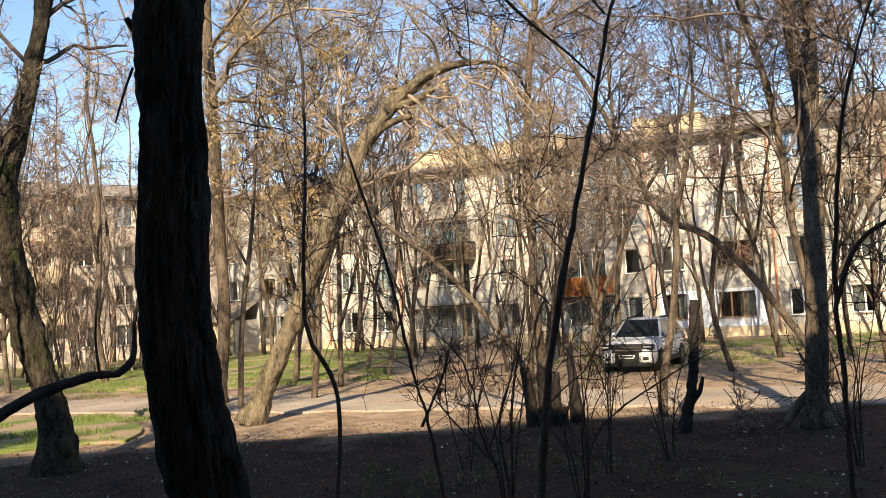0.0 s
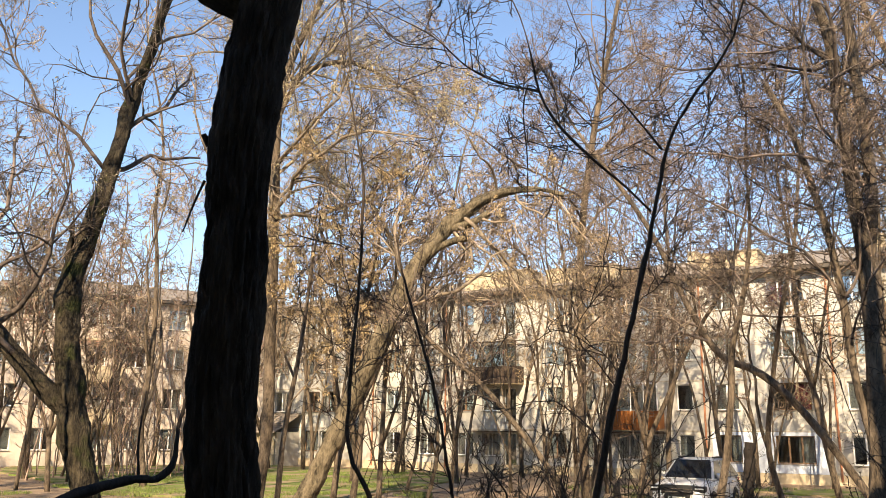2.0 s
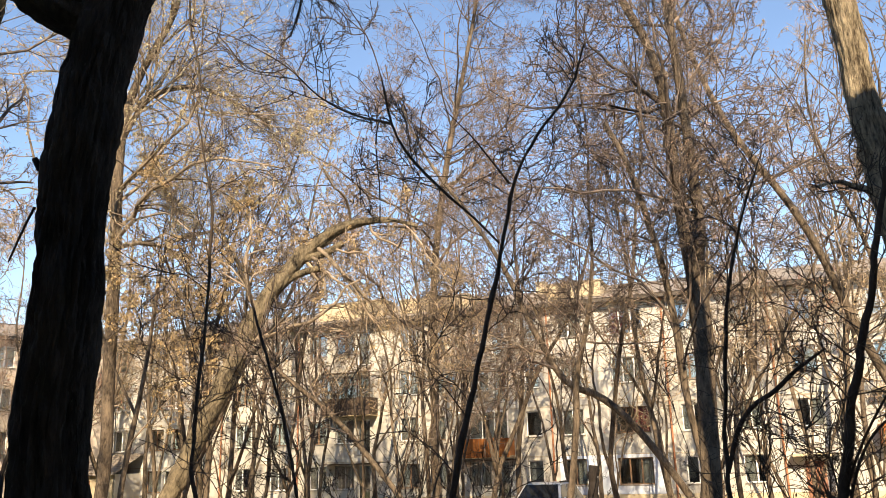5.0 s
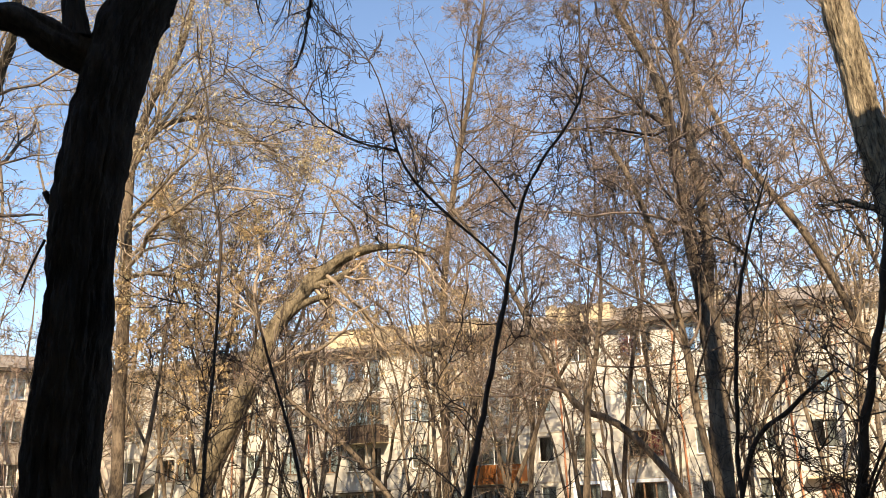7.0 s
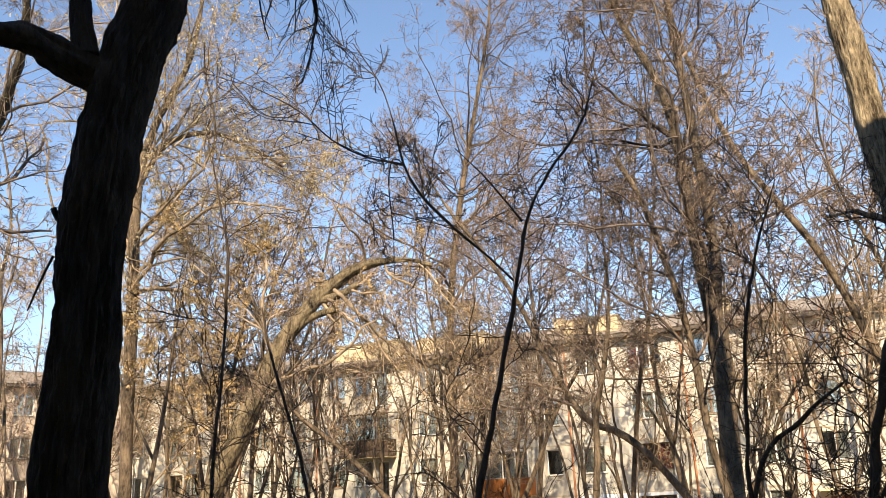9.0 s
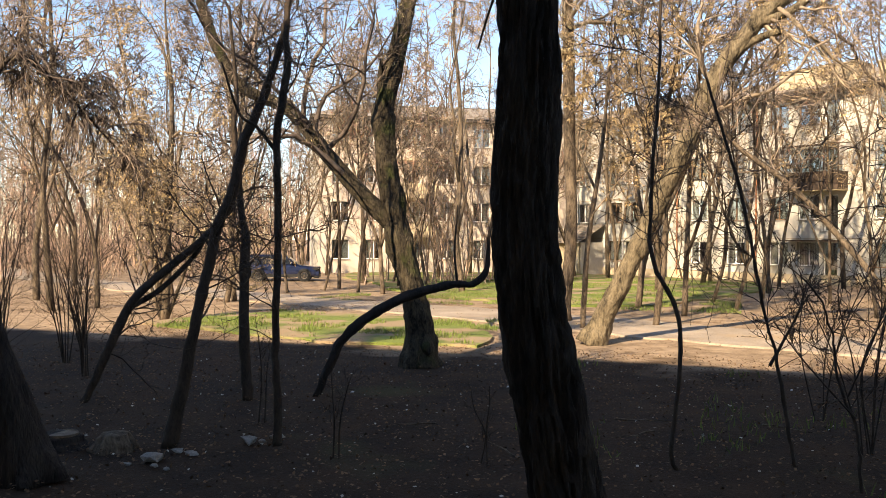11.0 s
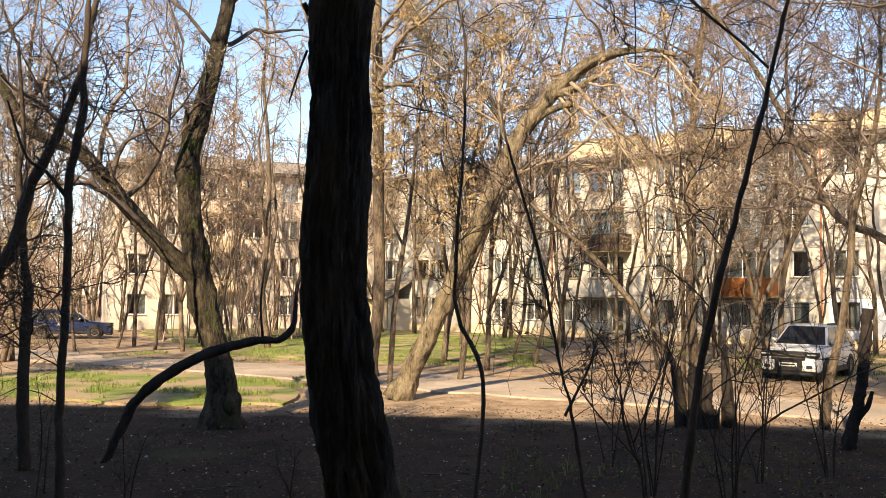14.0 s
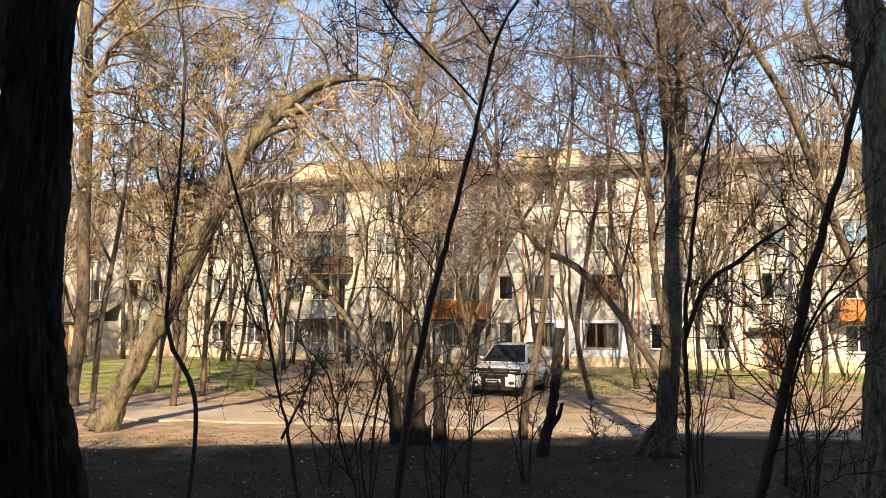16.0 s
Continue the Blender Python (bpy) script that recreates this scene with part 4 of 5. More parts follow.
def scatter(name, mat, n, place, make, label, category, seed):
    rng = np.random.default_rng(seed)
    xy = place(rng, n)
    v, q = make(rng, xy)
    return tagged(mesh_object(name, v, q, mat, None, smooth=False), label, category, kind="stuff")


def blades(rng, xy):
    n = len(xy)
    a = rng.uniform(0, 6.28, n)
    h, w = rng.uniform(0.05, 0.15, n), rng.uniform(0.006, 0.014, n)
    side = np.stack([np.cos(a) * w, np.sin(a) * w, np.zeros(n)], 1)
    lean = np.stack([rng.normal(0, 0.03, n), rng.normal(0, 0.03, n), h], 1)
    b = np.column_stack([xy, np.full(n, 0.02)])
    return np.stack([b - side, b + side, b + lean * 0.7 + side * 0.6, b + lean], 1).reshape(-1, 3), np.arange(4 * n).reshape(-1, 4)


def flakes(rng, xy):
    n = len(xy)
    axis = unit(np.column_stack([rng.normal(size=(n, 2)), rng.normal(0, 0.3, n)]))
    side = unit(np.cross(axis, np.column_stack([rng.normal(0, 0.4, (n, 2)), np.ones(n)])))
    s = rng.uniform(0.02, 0.06, (n, 1))
    b = np.column_stack([xy, rng.uniform(0.012, 0.045, n)])
    return np.stack([b, b + axis * s * 0.5 + side * s * 0.35, b + axis * s, b + axis * s * 0.5 - side * s * 0.35], 1).reshape(-1, 3), np.arange(4 * n).reshape(-1, 4)


def within(x0, x1, y0, y1):
    return lambda rng, n: np.column_stack([rng.uniform(x0, x1, n), rng.uniform(y0, y1, n)])


def clumpy(x0, x1, y0, y1, cut=0.0, scale=0.7):
    def place(rng, n):
        out = []
        while len(out) < n:
            x, y = rng.uniform(x0, x1), rng.uniform(y0, y1)
            if noise.noise((x * scale, y * scale, 4.4)) > cut:
                out.append((x, y))
        return np.array(out)
    return place


scatter("leaf_litter", LITTER_LEAF, 42000, within(-15, 12, 4, 18), flakes, "dead leaves strewn over the shaded earth", "leaves", 5)
scatter("leaf_litter", LITTER_LEAF, 16000, clumpy(-40, 25, 17, 42, -0.1), flakes, "dead leaves strewn over the sunny earth", "leaves", 6)
scatter("leaf_litter", LITTER_LEAF, 16000, clumpy(-30, -8, 16.5, 30, 0.0, 0.4), flakes, "drifts of red-brown dead leaves beside the lane", "leaves", 14)
scatter("grass", GRASS_BLADE, 26000, clumpy(-16, 0, 29, 52, 0.08), blades, "short fresh grass blades", "grass", 7)
scatter("grass", GRASS_BLADE, 6000, clumpy(-15, -5.5, 17.8, 24, 0.2, 0.9), blades, "short fresh grass blades", "grass", 8)
scatter("grass", GRASS_BLADE, 9000, clumpy(6, 28, 26, 40, 0.1), blades, "thin weeds along the facade", "grass", 9)
scatter("pale_flecks", PALE_FLECK, 800, within(-10, 9, 4.5, 16), flakes, "small pale flecks of litter on dark earth", "litter", 12)
scatter("grass", GRASS_BLADE, 500, clumpy(-3, 6, 8, 16, 0.25), blades, "sparse grass in the shade", "grass", 10)

# ---- the cream apartment house: s runs along its face, u goes into it ----
FACE = Matrix(((0.852, 0.523, 0, -3.1), (-0.523, 0.852, 0, 57.4), (0, 0, 1, 0), (0, 0, 0, 1)))
STOREY = 2.75
SILL, HEAD = 1.0, 2.42
S0, S1, EAVE = -11.0, 58.0, 11.05


def cut_wall(s0, s1, z0, z1, holes, depth=0.35):
    """A wall face at u = 0 with reveals round its openings; holes: (s0, s1, z0, z1)."""
    ss = sorted({s0, s1, *(h[0] for h in holes), *(h[1] for h in holes)})
    zz = sorted({z0, z1, *(h[2] for h in holes), *(h[3] for h in holes)})
    bm = bmesh.new()

    def quad(*p):
        bm.faces.new([bm.verts.new(q) for q in p])
    for a, b in zip(ss, ss[1:]):
        for c, d in zip(zz, zz[1:]):
            x, z = (a + b) / 2, (c + d) / 2
            if not any(h[0] < x < h[1] and h[2] < z < h[3] for h in holes):
                quad((a, 0, c), (b, 0, c), (b, 0, d), (a, 0, d))
    for a, b, c, d in holes:
        quad((a, 0, c), (a, depth, c), (b, depth, c), (b, 0, c))
        quad((a, 0, d), (b, 0, d), (b, depth, d), (a, depth, d))
        quad((a, 0, c), (a, 0, d), (a, depth, d), (a, depth, c))
        quad((b, 0, c), (b, depth, c), (b, depth, d), (b, 0, d))
    bmesh.ops.remove_doubles(bm, verts=bm.verts, dist=0.0005)
    return bm


def window(parent, s, z, w, h, rng, frame_mat=FRAME_WHITE, leaves=2, curtain=None):
    """A casement in its opening: outer frame, mullions, panes, sill and the room behind."""
    win = part("window", boxes((s, s + w, 0.14, 0.2, z, z + 0.06), (s, s + w, 0.14, 0.2, z + h - 0.06, z + h), (s, s + 0.06, 0.14, 0.2, z, z + h), (s + w - 0.06, s + w, 0.14, 0.2, z, z + h)), frame_mat, parent)
    for i in range(1, leaves):
        x = s + w * i / leaves
        part("mullion", boxes((x - 0.045, x + 0.045, 0.135, 0.2, z + 0.05, z + h - 0.05)), frame_mat, win)
    for i in range(leaves):
        a, b = s + w * i / leaves + 0.045, s + w * (i + 1) / leaves - 0.045
        part("pane", boxes((a, b, 0.165, 0.172, z + 0.06, z + h - 0.06)), GLASS, win)
    part("sill", boxes((s - 0.05, s + w + 0.05, -0.08, 0.14, z - 0.05, z - 0.004)), STONE, win)
    if curtain:
        side = rng.random() < 0.5
        a, b = (s, s + w * 0.45) if side else (s + w * 0.55, s + w)
        if curtain == "full":
            a, b = s, s + w
        part("curtain", boxes((a + 0.03, b - 0.03, 0.27, 0.29, z + 0.05, z + h - 0.05)), CURTAIN_RED if curtain == "red" else CURTAIN, win)
    return win


def balcony(parent, s0, s1, z, apron, rng, glazed=False, rail=True, posts=FRAME_WHITE):
    """Slab with an apron or railing, and a glazed upper part where it is closed in."""
    b = part("balcony", boxes((s0, s1, -1.15, 0, z - 0.14, z), bevel=0.01), PLASTER_TAN, parent)
    if apron:
        n = int((s1 - s0) / 0.24)
        for i in range(n):
            x0 = s0 + (s1 - s0) * i / n
            part("apron_sheet", boxes((x0 + 0.006, x0 + (s1 - s0) / n - 0.006, -1.18 + 0.012 * (i % 2), -1.155 + 0.012 * (i % 2), z - 0.1, z + 0.95)), apron, b)
        for x in (s0, s1 - 0.03):
            part("side_sheet", boxes((x, x + 0.03, -1.15, 0, z - 0.1, z + 0.95)), apron, b)
    elif rail:
        part("handrail", boxes((s0, s1, -1.14, -1.09, z + 0.98, z + 1.04), (s0, s0 + 0.04, -1.14, 0, z + 0.98, z + 1.04), (s1 - 0.04, s1, -1.14, 0, z + 0.98, z + 1.04)), RAIL_METAL, b)
        n = int((s1 - s0) / 0.13)
        for i in range(n + 1):
            x = s0 + (s1 - s0 - 0.02) * i / n
            part("baluster", boxes((x, x + 0.02, -1.125, -1.105, z, z + 0.98)), RAIL_METAL, b)
    if glazed:
        n = 4
        for i in range(n + 1):
            x = s0 + (s1 - s0 - 0.06) * i / n
            part("post", boxes((x, x + 0.06, -1.15, -1.09, z + 0.95, z + 2.45)), posts, b)
        for i in range(n):
            x = s0 + (s1 - s0) * i / n
            part("pane", boxes((x + 0.06, x + (s1 - s0) / n - 0.02, -1.125, -1.118, z + 0.98, z + 2.42)), GLASS, b)
        part("top_rail", boxes((s0, s1, -1.16, -1.08, z + 2.42, z + 2.52)), posts, b)
    return b


def apartment_house():
    rng = random.Random(5)
    top = thing("apartment_house", FACE, "four-storey cream apartment house with many windows and balconies", "building")
    narrow = [-9.6, -6.6, -5.2, -2.65, 0.4, 3.1, 6.0, 12.3, 14.2, 20.1, 22.4, 25.7, 29.0, 31.9, 34.8, 42.4, 45.0, 48.0, 51.0, 54.0]
    bays = [(6.9, 10.2), (15.8, 18.9), (37.8, 41.0)]
    holes, plan = [], []
    for k in range(4):
        z = k * STOREY
        for s in narrow:
            if k == 0 and s == 34.8:
                continue
            w = 1.9 if s == 25.7 else 1.25
            if s in (20.1, 14.2) :
                w = 0.9
            plan.append((s - w / 2, z + SILL, w, HEAD - SILL, k, s))
        for a, b in bays:
            plan.append((a + 0.35, z + SILL, 1.3, HEAD - SILL, k, a))
            plan.append((a + 1.9, z + 0.3, 0.85, HEAD - 0.3, k, a + 0.1))
    holes = [(s, s + w, z, z + h) for s, z, w, h, _, _ in plan]
    for a, b, mat in ((S0, -3.9, PLASTER_PALE), (-3.9, 20.9, PLASTER), (20.9, S1, PLASTER_PALE)):
        part("wall", cut_wall(a, b, -0.1, EAVE, [h for h in holes if a < h[0] and h[1] < b]), mat, top)
    for x in (S0 - 0.3, S1):
        part("gable_wall", boxes((x, x + 0.3, 0, 12, -0.1, EAVE)), PLASTER_WHITE, top)
    part("back_wall", boxes((S0, S1, 12, 12.3, -0.1, EAVE)), PLASTER, top)
    part("rooms", boxes((S0 + 0.05, S1 - 0.05, 2.2, 2.3, 0, EAVE - 0.1), *[(S0 + 0.05, S1 - 0.05, 0.36, 2.2, k * STOREY - 0.12, k * STOREY) for k in range(1, 5)],
                        *[(s, s + 0.1, 0.36, 2.2, 0, EAVE - 0.1) for s in np.arange(S0 + 1.9, S1, 3.05)]), ROOM_DARK, top)
    for k in range(1, 4):                                   # proud string course between the storeys
        part("string_course", boxes((S0, S1, -0.03, -0.002, k * STOREY - 0.16, k * STOREY - 0.1)), JOINT, top)
    part("plinth", boxes((S0, S1, -0.06, -0.003, -0.1, 0.5)), PLASTER_TAN, top)
    for s, z, w, h, k, key in plan:
        mat = FRAME_WHITE if rng.random() < 0.75 else FRAME_BROWN
        hang = rng.choice([None, "half", "full", "half", "full"])
        if key == 25.7 and k in (1, 3):
            hang = "red"
        window(top, s, z, w, h, rng, mat, 1 if w < 1 else (3 if w > 1.5 else 2), hang)
    for n, k, apron in ((0, 2, LATTICE), (1, 1, ORANGE_SHEET), (2, 1, ORANGE_SHEET), (2, 2, None)):
        a, b = bays[n]
        balcony(top, a, b, k * STOREY, apron, rng, glazed=(n, k) in ((1, 1), (0, 2)), posts=FRAME_WHITE if n else LATTICE)
    for a, b in bays[:2]:                                   # awning and window bars over the ground floor
        aw = part("awning", boxes((a - 0.2, b + 0.1, -1.1, 0, 2.46, 2.54)), LATTICE, top, "dark sheet awning")
        for i in range(13):
            x = a + 0.35 + i * 0.1
            part("window_bar", boxes((x, x + 0.015, -0.03, -0.012, 1.0, 2.42)), RAIL_METAL, aw)
    for s in (21.2, 27.8, 33.3, 4.6, -1.2):
        pipe = spline([(s, -0.12, 0.2, 0.055), (s, -0.12, 4, 0.055), (s, -0.12, 8, 0.055), (s, -0.12, EAVE - 0.25, 0.055), (s, -0.4, EAVE, 0.055)], 24)
        v, q = tube_arrays(pipe[None, :, :3], pipe[None, :, 3], 8)
        mesh_object("downpipe", v, q, PIPE_RED, top)
    # roof: overhanging eave, slope, ridge and a raised attic over the stair bays
    part("eave", boxes((S0 - 0.6, S1 + 0.6, -0.75, 0.3, EAVE, EAVE + 0.22)), TRIM_DARK, top)
    bm = bmesh.new()
    p = [(S0 - 0.6, -0.8, EAVE + 0.224), (S1 + 0.6, -0.8, EAVE + 0.224), (S1 - 3, 6, EAVE + 2.3), (S0 + 3, 6, EAVE + 2.3), (S0 - 0.6, 12.8, EAVE + 0.224), (S1 + 0.6, 12.8, EAVE + 0.224)]
    vs = [bm.verts.new(q) for q in p]
    for f in ((0, 1, 2, 3), (3, 2, 5, 4), (0, 3, 4), (1, 5, 2), (0, 4, 5, 1)):
        bm.faces.new([vs[i] for i in f])
    roof = part("roof", bm, ROOF, top)
    for s in (-2.0, 19.5, 30.0, 45.0):
        part("chimney", boxes((s, s + 0.6, 4.6, 5.2, EAVE + 1.6, EAVE + 2.6), (s - 0.05, s + 0.65, 4.55, 5.25, EAVE + 2.6, EAVE + 2.68), bevel=0.01), PLASTER_TAN, roof)
    for a, b, h in ((5.7, 10.4, 1.15), (11.6, 16.2, 0.95), (21.2, 24.4, 1.0)):
        part("attic_wall", boxes((a, b, 0.5, 2.6, EAVE + 0.3, EAVE + 0.5 + h), (a - 0.1, b + 0.1, 0.4, 2.7, EAVE + 0.5 + h, EAVE + 0.58 + h)), PLASTER_TAN, roof)
    low = [(s, s + w, z, z + h) for s, z, w, h, k, _ in plan if k == 0 and 21 < s and s + w < 27.6]
    blue = part("painted_panel", cut_wall(21.5, 27.5, 0.52, 2.6, low, 0.02), PAINT_BLUE, top, "pale blue painted ground-floor wall")
    blue.location.y = -0.035
    door = part("entrance_door", boxes((34.2, 35.15, -0.07, -0.02, 0, 2.0), bevel=0.01), GREEN_DOOR, top, "brown entrance door")
    part("handle", boxes((35.0, 35.04, -0.12, -0.07, 0.95, 1.1)), CHROME, door)
    part("canopy", boxes((33.6, 35.8, -1.0, 0, 2.25, 2.37)), PLASTER_TAN, top)
    cloth = part("washing", boxes((14.9, 15.4, -0.25, -0.22, 6.6, 7.5)), BLUE_CLOTH, top, "bright blue cloth hung out")
    return top


apartment_house()

# ---- the house whose wall stands behind the camera and shades the ground ----
house = thing("shading_house", Matrix.Identity(4), "plain plastered house wall behind the viewpoint", "building")
part("wall", boxes((-90, 60, -12, -1.2, -0.1, 10.62)), PLASTER_TAN, house)
part("roof", boxes((-90.3, 60.3, -12.3, -1.15, 10.624, 10.68)), ROOF, house)


# ---- a second house at an angle beyond the lawn ----
FACE_TWO = Matrix(((0.864, -0.504, 0, -28.6), (0.504, 0.864, 0, 52.7), (0, 0, 1, 0), (0, 0, 0, 1)))


def second_house():
    rng = random.Random(11)
    top = thing("apartment_house", FACE_TWO, "pale apartment house half hidden behind bare trees", "building")
    plan = [(s, k * STOREY + SILL, 1.25, 1.42) for k in range(4) for s in (1.0, 3.4, 6.2, 8.8, 11.4, 14.0, 16.4)]
    part("wall", cut_wall(0, 18.5, -0.1, EAVE, [(s, s + w, z, z + h) for s, z, w, h in plan]), PLASTER_GREY, top)
    for x in (-0.3, 18.5):
        part("gable_wall", boxes((x, x + 0.3, 0, 11, -0.1, EAVE)), PLASTER, top)
    part("rooms", boxes((0.05, 18.4, 2.0, 2.1, 0, EAVE - 0.1), *[(0.05, 18.4, 0.36, 2.0, k * STOREY - 0.12, k * STOREY) for k in range(1, 5)]), ROOM_DARK, top)
    for s, z, w, h in plan:
        window(top, s, z, w, h, rng, FRAME_WHITE, 2, rng.choice([None, "half", "full"]))
    for k in (1, 2, 3):
        balcony(top, 5.6, 8.4, k * STOREY, PLASTER_TAN if k < 3 else None, rng)
        balcony(top, 13.2, 16.0, k * STOREY, PLASTER_TAN if k == 2 else None, rng)
    part("eave", boxes((-0.6, 19.1, -0.6, 0.3, EAVE, EAVE + 0.2)), TRIM_DARK, top)
    bm = bmesh.new()
    vs = [bm.verts.new(q) for q in ((-0.6, -0.65, EAVE + 0.204), (19.1, -0.65, EAVE + 0.204), (16, 5.5, EAVE + 2.0), (3, 5.5, EAVE + 2.0), (-0.6, 11.6, EAVE + 0.204), (19.1, 11.6, EAVE + 0.204))]
    for f in ((0, 1, 2, 3), (3, 2, 5, 4), (0, 3, 4), (1, 5, 2), (0, 4, 5, 1)):
        bm.faces.new([vs[i] for i in f])
    part("roof", bm, ROOF, top)


second_house()


def annex():
    """Low porch with a slatted lean-to roof at the corner of the cream house."""
    top = thing("annex", FACE @ Matrix.Translation((-10.9, 0, 0)), "low porch with a slatted lean-to roof against the house corner", "annex")
    part("wall", cut_wall(0, 3.2, -0.05, 2.3, [(0.4, 1.3, 0.0, 1.95), (1.8, 2.8, 0.95, 1.8)], 0.15), PLASTER_TAN, top).location.y = -2.6
    for x in (0, 3.05):
        part("side_wall", boxes((x, x + 0.15, -2.45, 0, -0.05, 2.3)), PLASTER, top)
    part("door", boxes((0.42, 1.28, -2.5, -2.46, 0, 1.93)), GREEN_DOOR, top)
    part("pane", boxes((1.82, 2.78, -2.5, -2.49, 0.97, 1.78)), GLASS, top)
    for i in range(11):
        bm = boxes((-0.25, 3.45, -0.16, 0.16, -0.015, 0.015))
        slat = part("slat", bm, ROOF, top)
        slat.matrix_local = Matrix.Translation((0, -2.85 + i * 0.27, 2.3 + i * 0.13)) @ pose(0, 0, 0, 20, 0, 0)


annex()
# ---- trees farther off ----
def far_tree(kind, seed, height, rad, forks=2):
    """A crooked stem that forks low down into limbs nearly as strong as itself."""
    rng = np.random.default_rng(seed)

    def stem(start, aim, rise, r0, r1, n, bend):
        p, way, q = np.array(start, dtype=float), np.array(aim, dtype=float), []
        for i in range(n + 1):
            u = i / n
            q.append((*p, r0 + (r1 - r0) * u ** 0.8))
            way = way * 0.82 + rng.normal(0, bend, 2)
            p = p + np.array([way[0], way[1], 1.0]) * rise / n
        return q
    trunk = stem((0, 0, 0), rng.normal(0, 0.08, 2), height, rad, rad * 0.16, 9, 0.13)
    limbs = []
    for i in range(forks):
        j = int(rng.integers(1, 5))
        x, y, z, r = trunk[j]
        a = rng.uniform(0, 6.28)
        limbs.append(stem((x, y, z), np.array([math.cos(a), math.sin(a)]) * rng.uniform(0.22, 0.55), height * rng.uniform(0.4, 0.62), r * rng.uniform(0.6, 0.82), r * 0.14, 7, 0.15))
    return tree("tree", (kind, trunk, limbs), seed, "bare crooked tree with a forked trunk and reddish twigs" if "rose" in kind else "bare crooked tree with a forked trunk and dry seeds", group="bare trees of the yard")


PROTO = [far_tree("far", 101, 12.0, 0.11), far_tree("farrose", 102, 14.0, 0.13, 3), far_tree("farrose", 103, 11.0, 0.09), far_tree("far", 104, 15.0, 0.15, 3), far_tree("farrose", 105, 9.0, 0.07, 3)]
MIDS = [far_tree("mid", 111, 14.0, 0.095, 3), far_tree("midrose", 112, 17.0, 0.11, 3), far_tree("midrose", 113, 14.0, 0.08, 2), far_tree("mid", 114, 18.0, 0.115, 2), far_tree("midrose", 115, 13.0, 0.075, 4), far_tree("mid", 116, 12.0, 0.07, 3)]
rng = random.Random(9)


def plant(protos, spots, low, high):
    for i, (x, y) in enumerate(spots):
        proto = protos[i % len(protos)]
        m = pose(x, y, 0, 0, 0, rng.uniform(0, 360))
        if i < len(protos):
            proto.matrix_world = m
        else:
            k = rng.uniform(low, high)
            proto.scale = (k, k, k * rng.uniform(0.9, 1.15))
            copy_thing(proto, m)
            proto.scale = (1, 1, 1)


# between the lane and the facade: bearing in degrees and distance
plant(MIDS, [(d * math.sin(radians(b)), d * math.cos(radians(b))) for b, d in ((-8.2, 34), (-5.4, 41), (-1.8, 35), (1.6, 42), (5.2, 36), (7.8, 30), (11.5, 37), (13.5, 31), (22.5, 27), (25.5, 32), (28.2, 24), (31.5, 29), (1.2, 38), (-6.6, 31), (10.2, 33), (15.5, 34), (18.8, 30.5), (34.5, 22), (37.0, 27), (40.5, 22), (17.2, 39), (-11.5, 38), (-3.6, 28), (9.4, 25), (-27, 41), (-24, 37), (-21, 43), (-18.5, 38), (-15.5, 44), (-30.5, 38), (-34, 33), (-38, 37), (-42.5, 31), (-46, 36), (29.5, 34), (-0.4, 31))], 1.0, 1.35)
SPOTS = []
for s in np.arange(-9, 46, 2.5):                          # close before the facade
    p = FACE @ Vector((s + rng.uniform(-1.2, 1.2), -rng.uniform(2.0, 7), 0))
    SPOTS.append((p.x, p.y))
for s in np.arange(-8, 55, 7.0):                          # behind the house
    p = FACE @ Vector((s + rng.uniform(-2, 2), rng.uniform(15, 22), 0))
    SPOTS.append((p.x, p.y))
for i in range(13):                                        # in front of the second house
    p = FACE_TWO @ Vector((i * 1.6 - 1 + rng.uniform(-0.5, 0.5), -rng.uniform(1.5, 14), 0))
    SPOTS.append((p.x, p.y))
while len(SPOTS) < 96:                                    # the wood beyond the lane
    b, d = rng.uniform(-52, -22), rng.uniform(36, 100)
    x, y = d * math.sin(radians(b)), d * math.cos(radians(b))
    inside = FACE_TWO.inverted() @ Vector((x, y, 0))
    if (-2 < inside.x < 21 and -1.5 < inside.y < 13) or (abs(x + 25) < 5 and abs(y - 42) < 5) or abs(y - 29.5 + 0.47 * (x + 16)) < 3.5:
        continue
    if min((x - a) ** 2 + (y - c) ** 2 for a, c in SPOTS) > 4.0:
        SPOTS.append((x, y))
plant(PROTO, SPOTS, 0.8, 1.25)


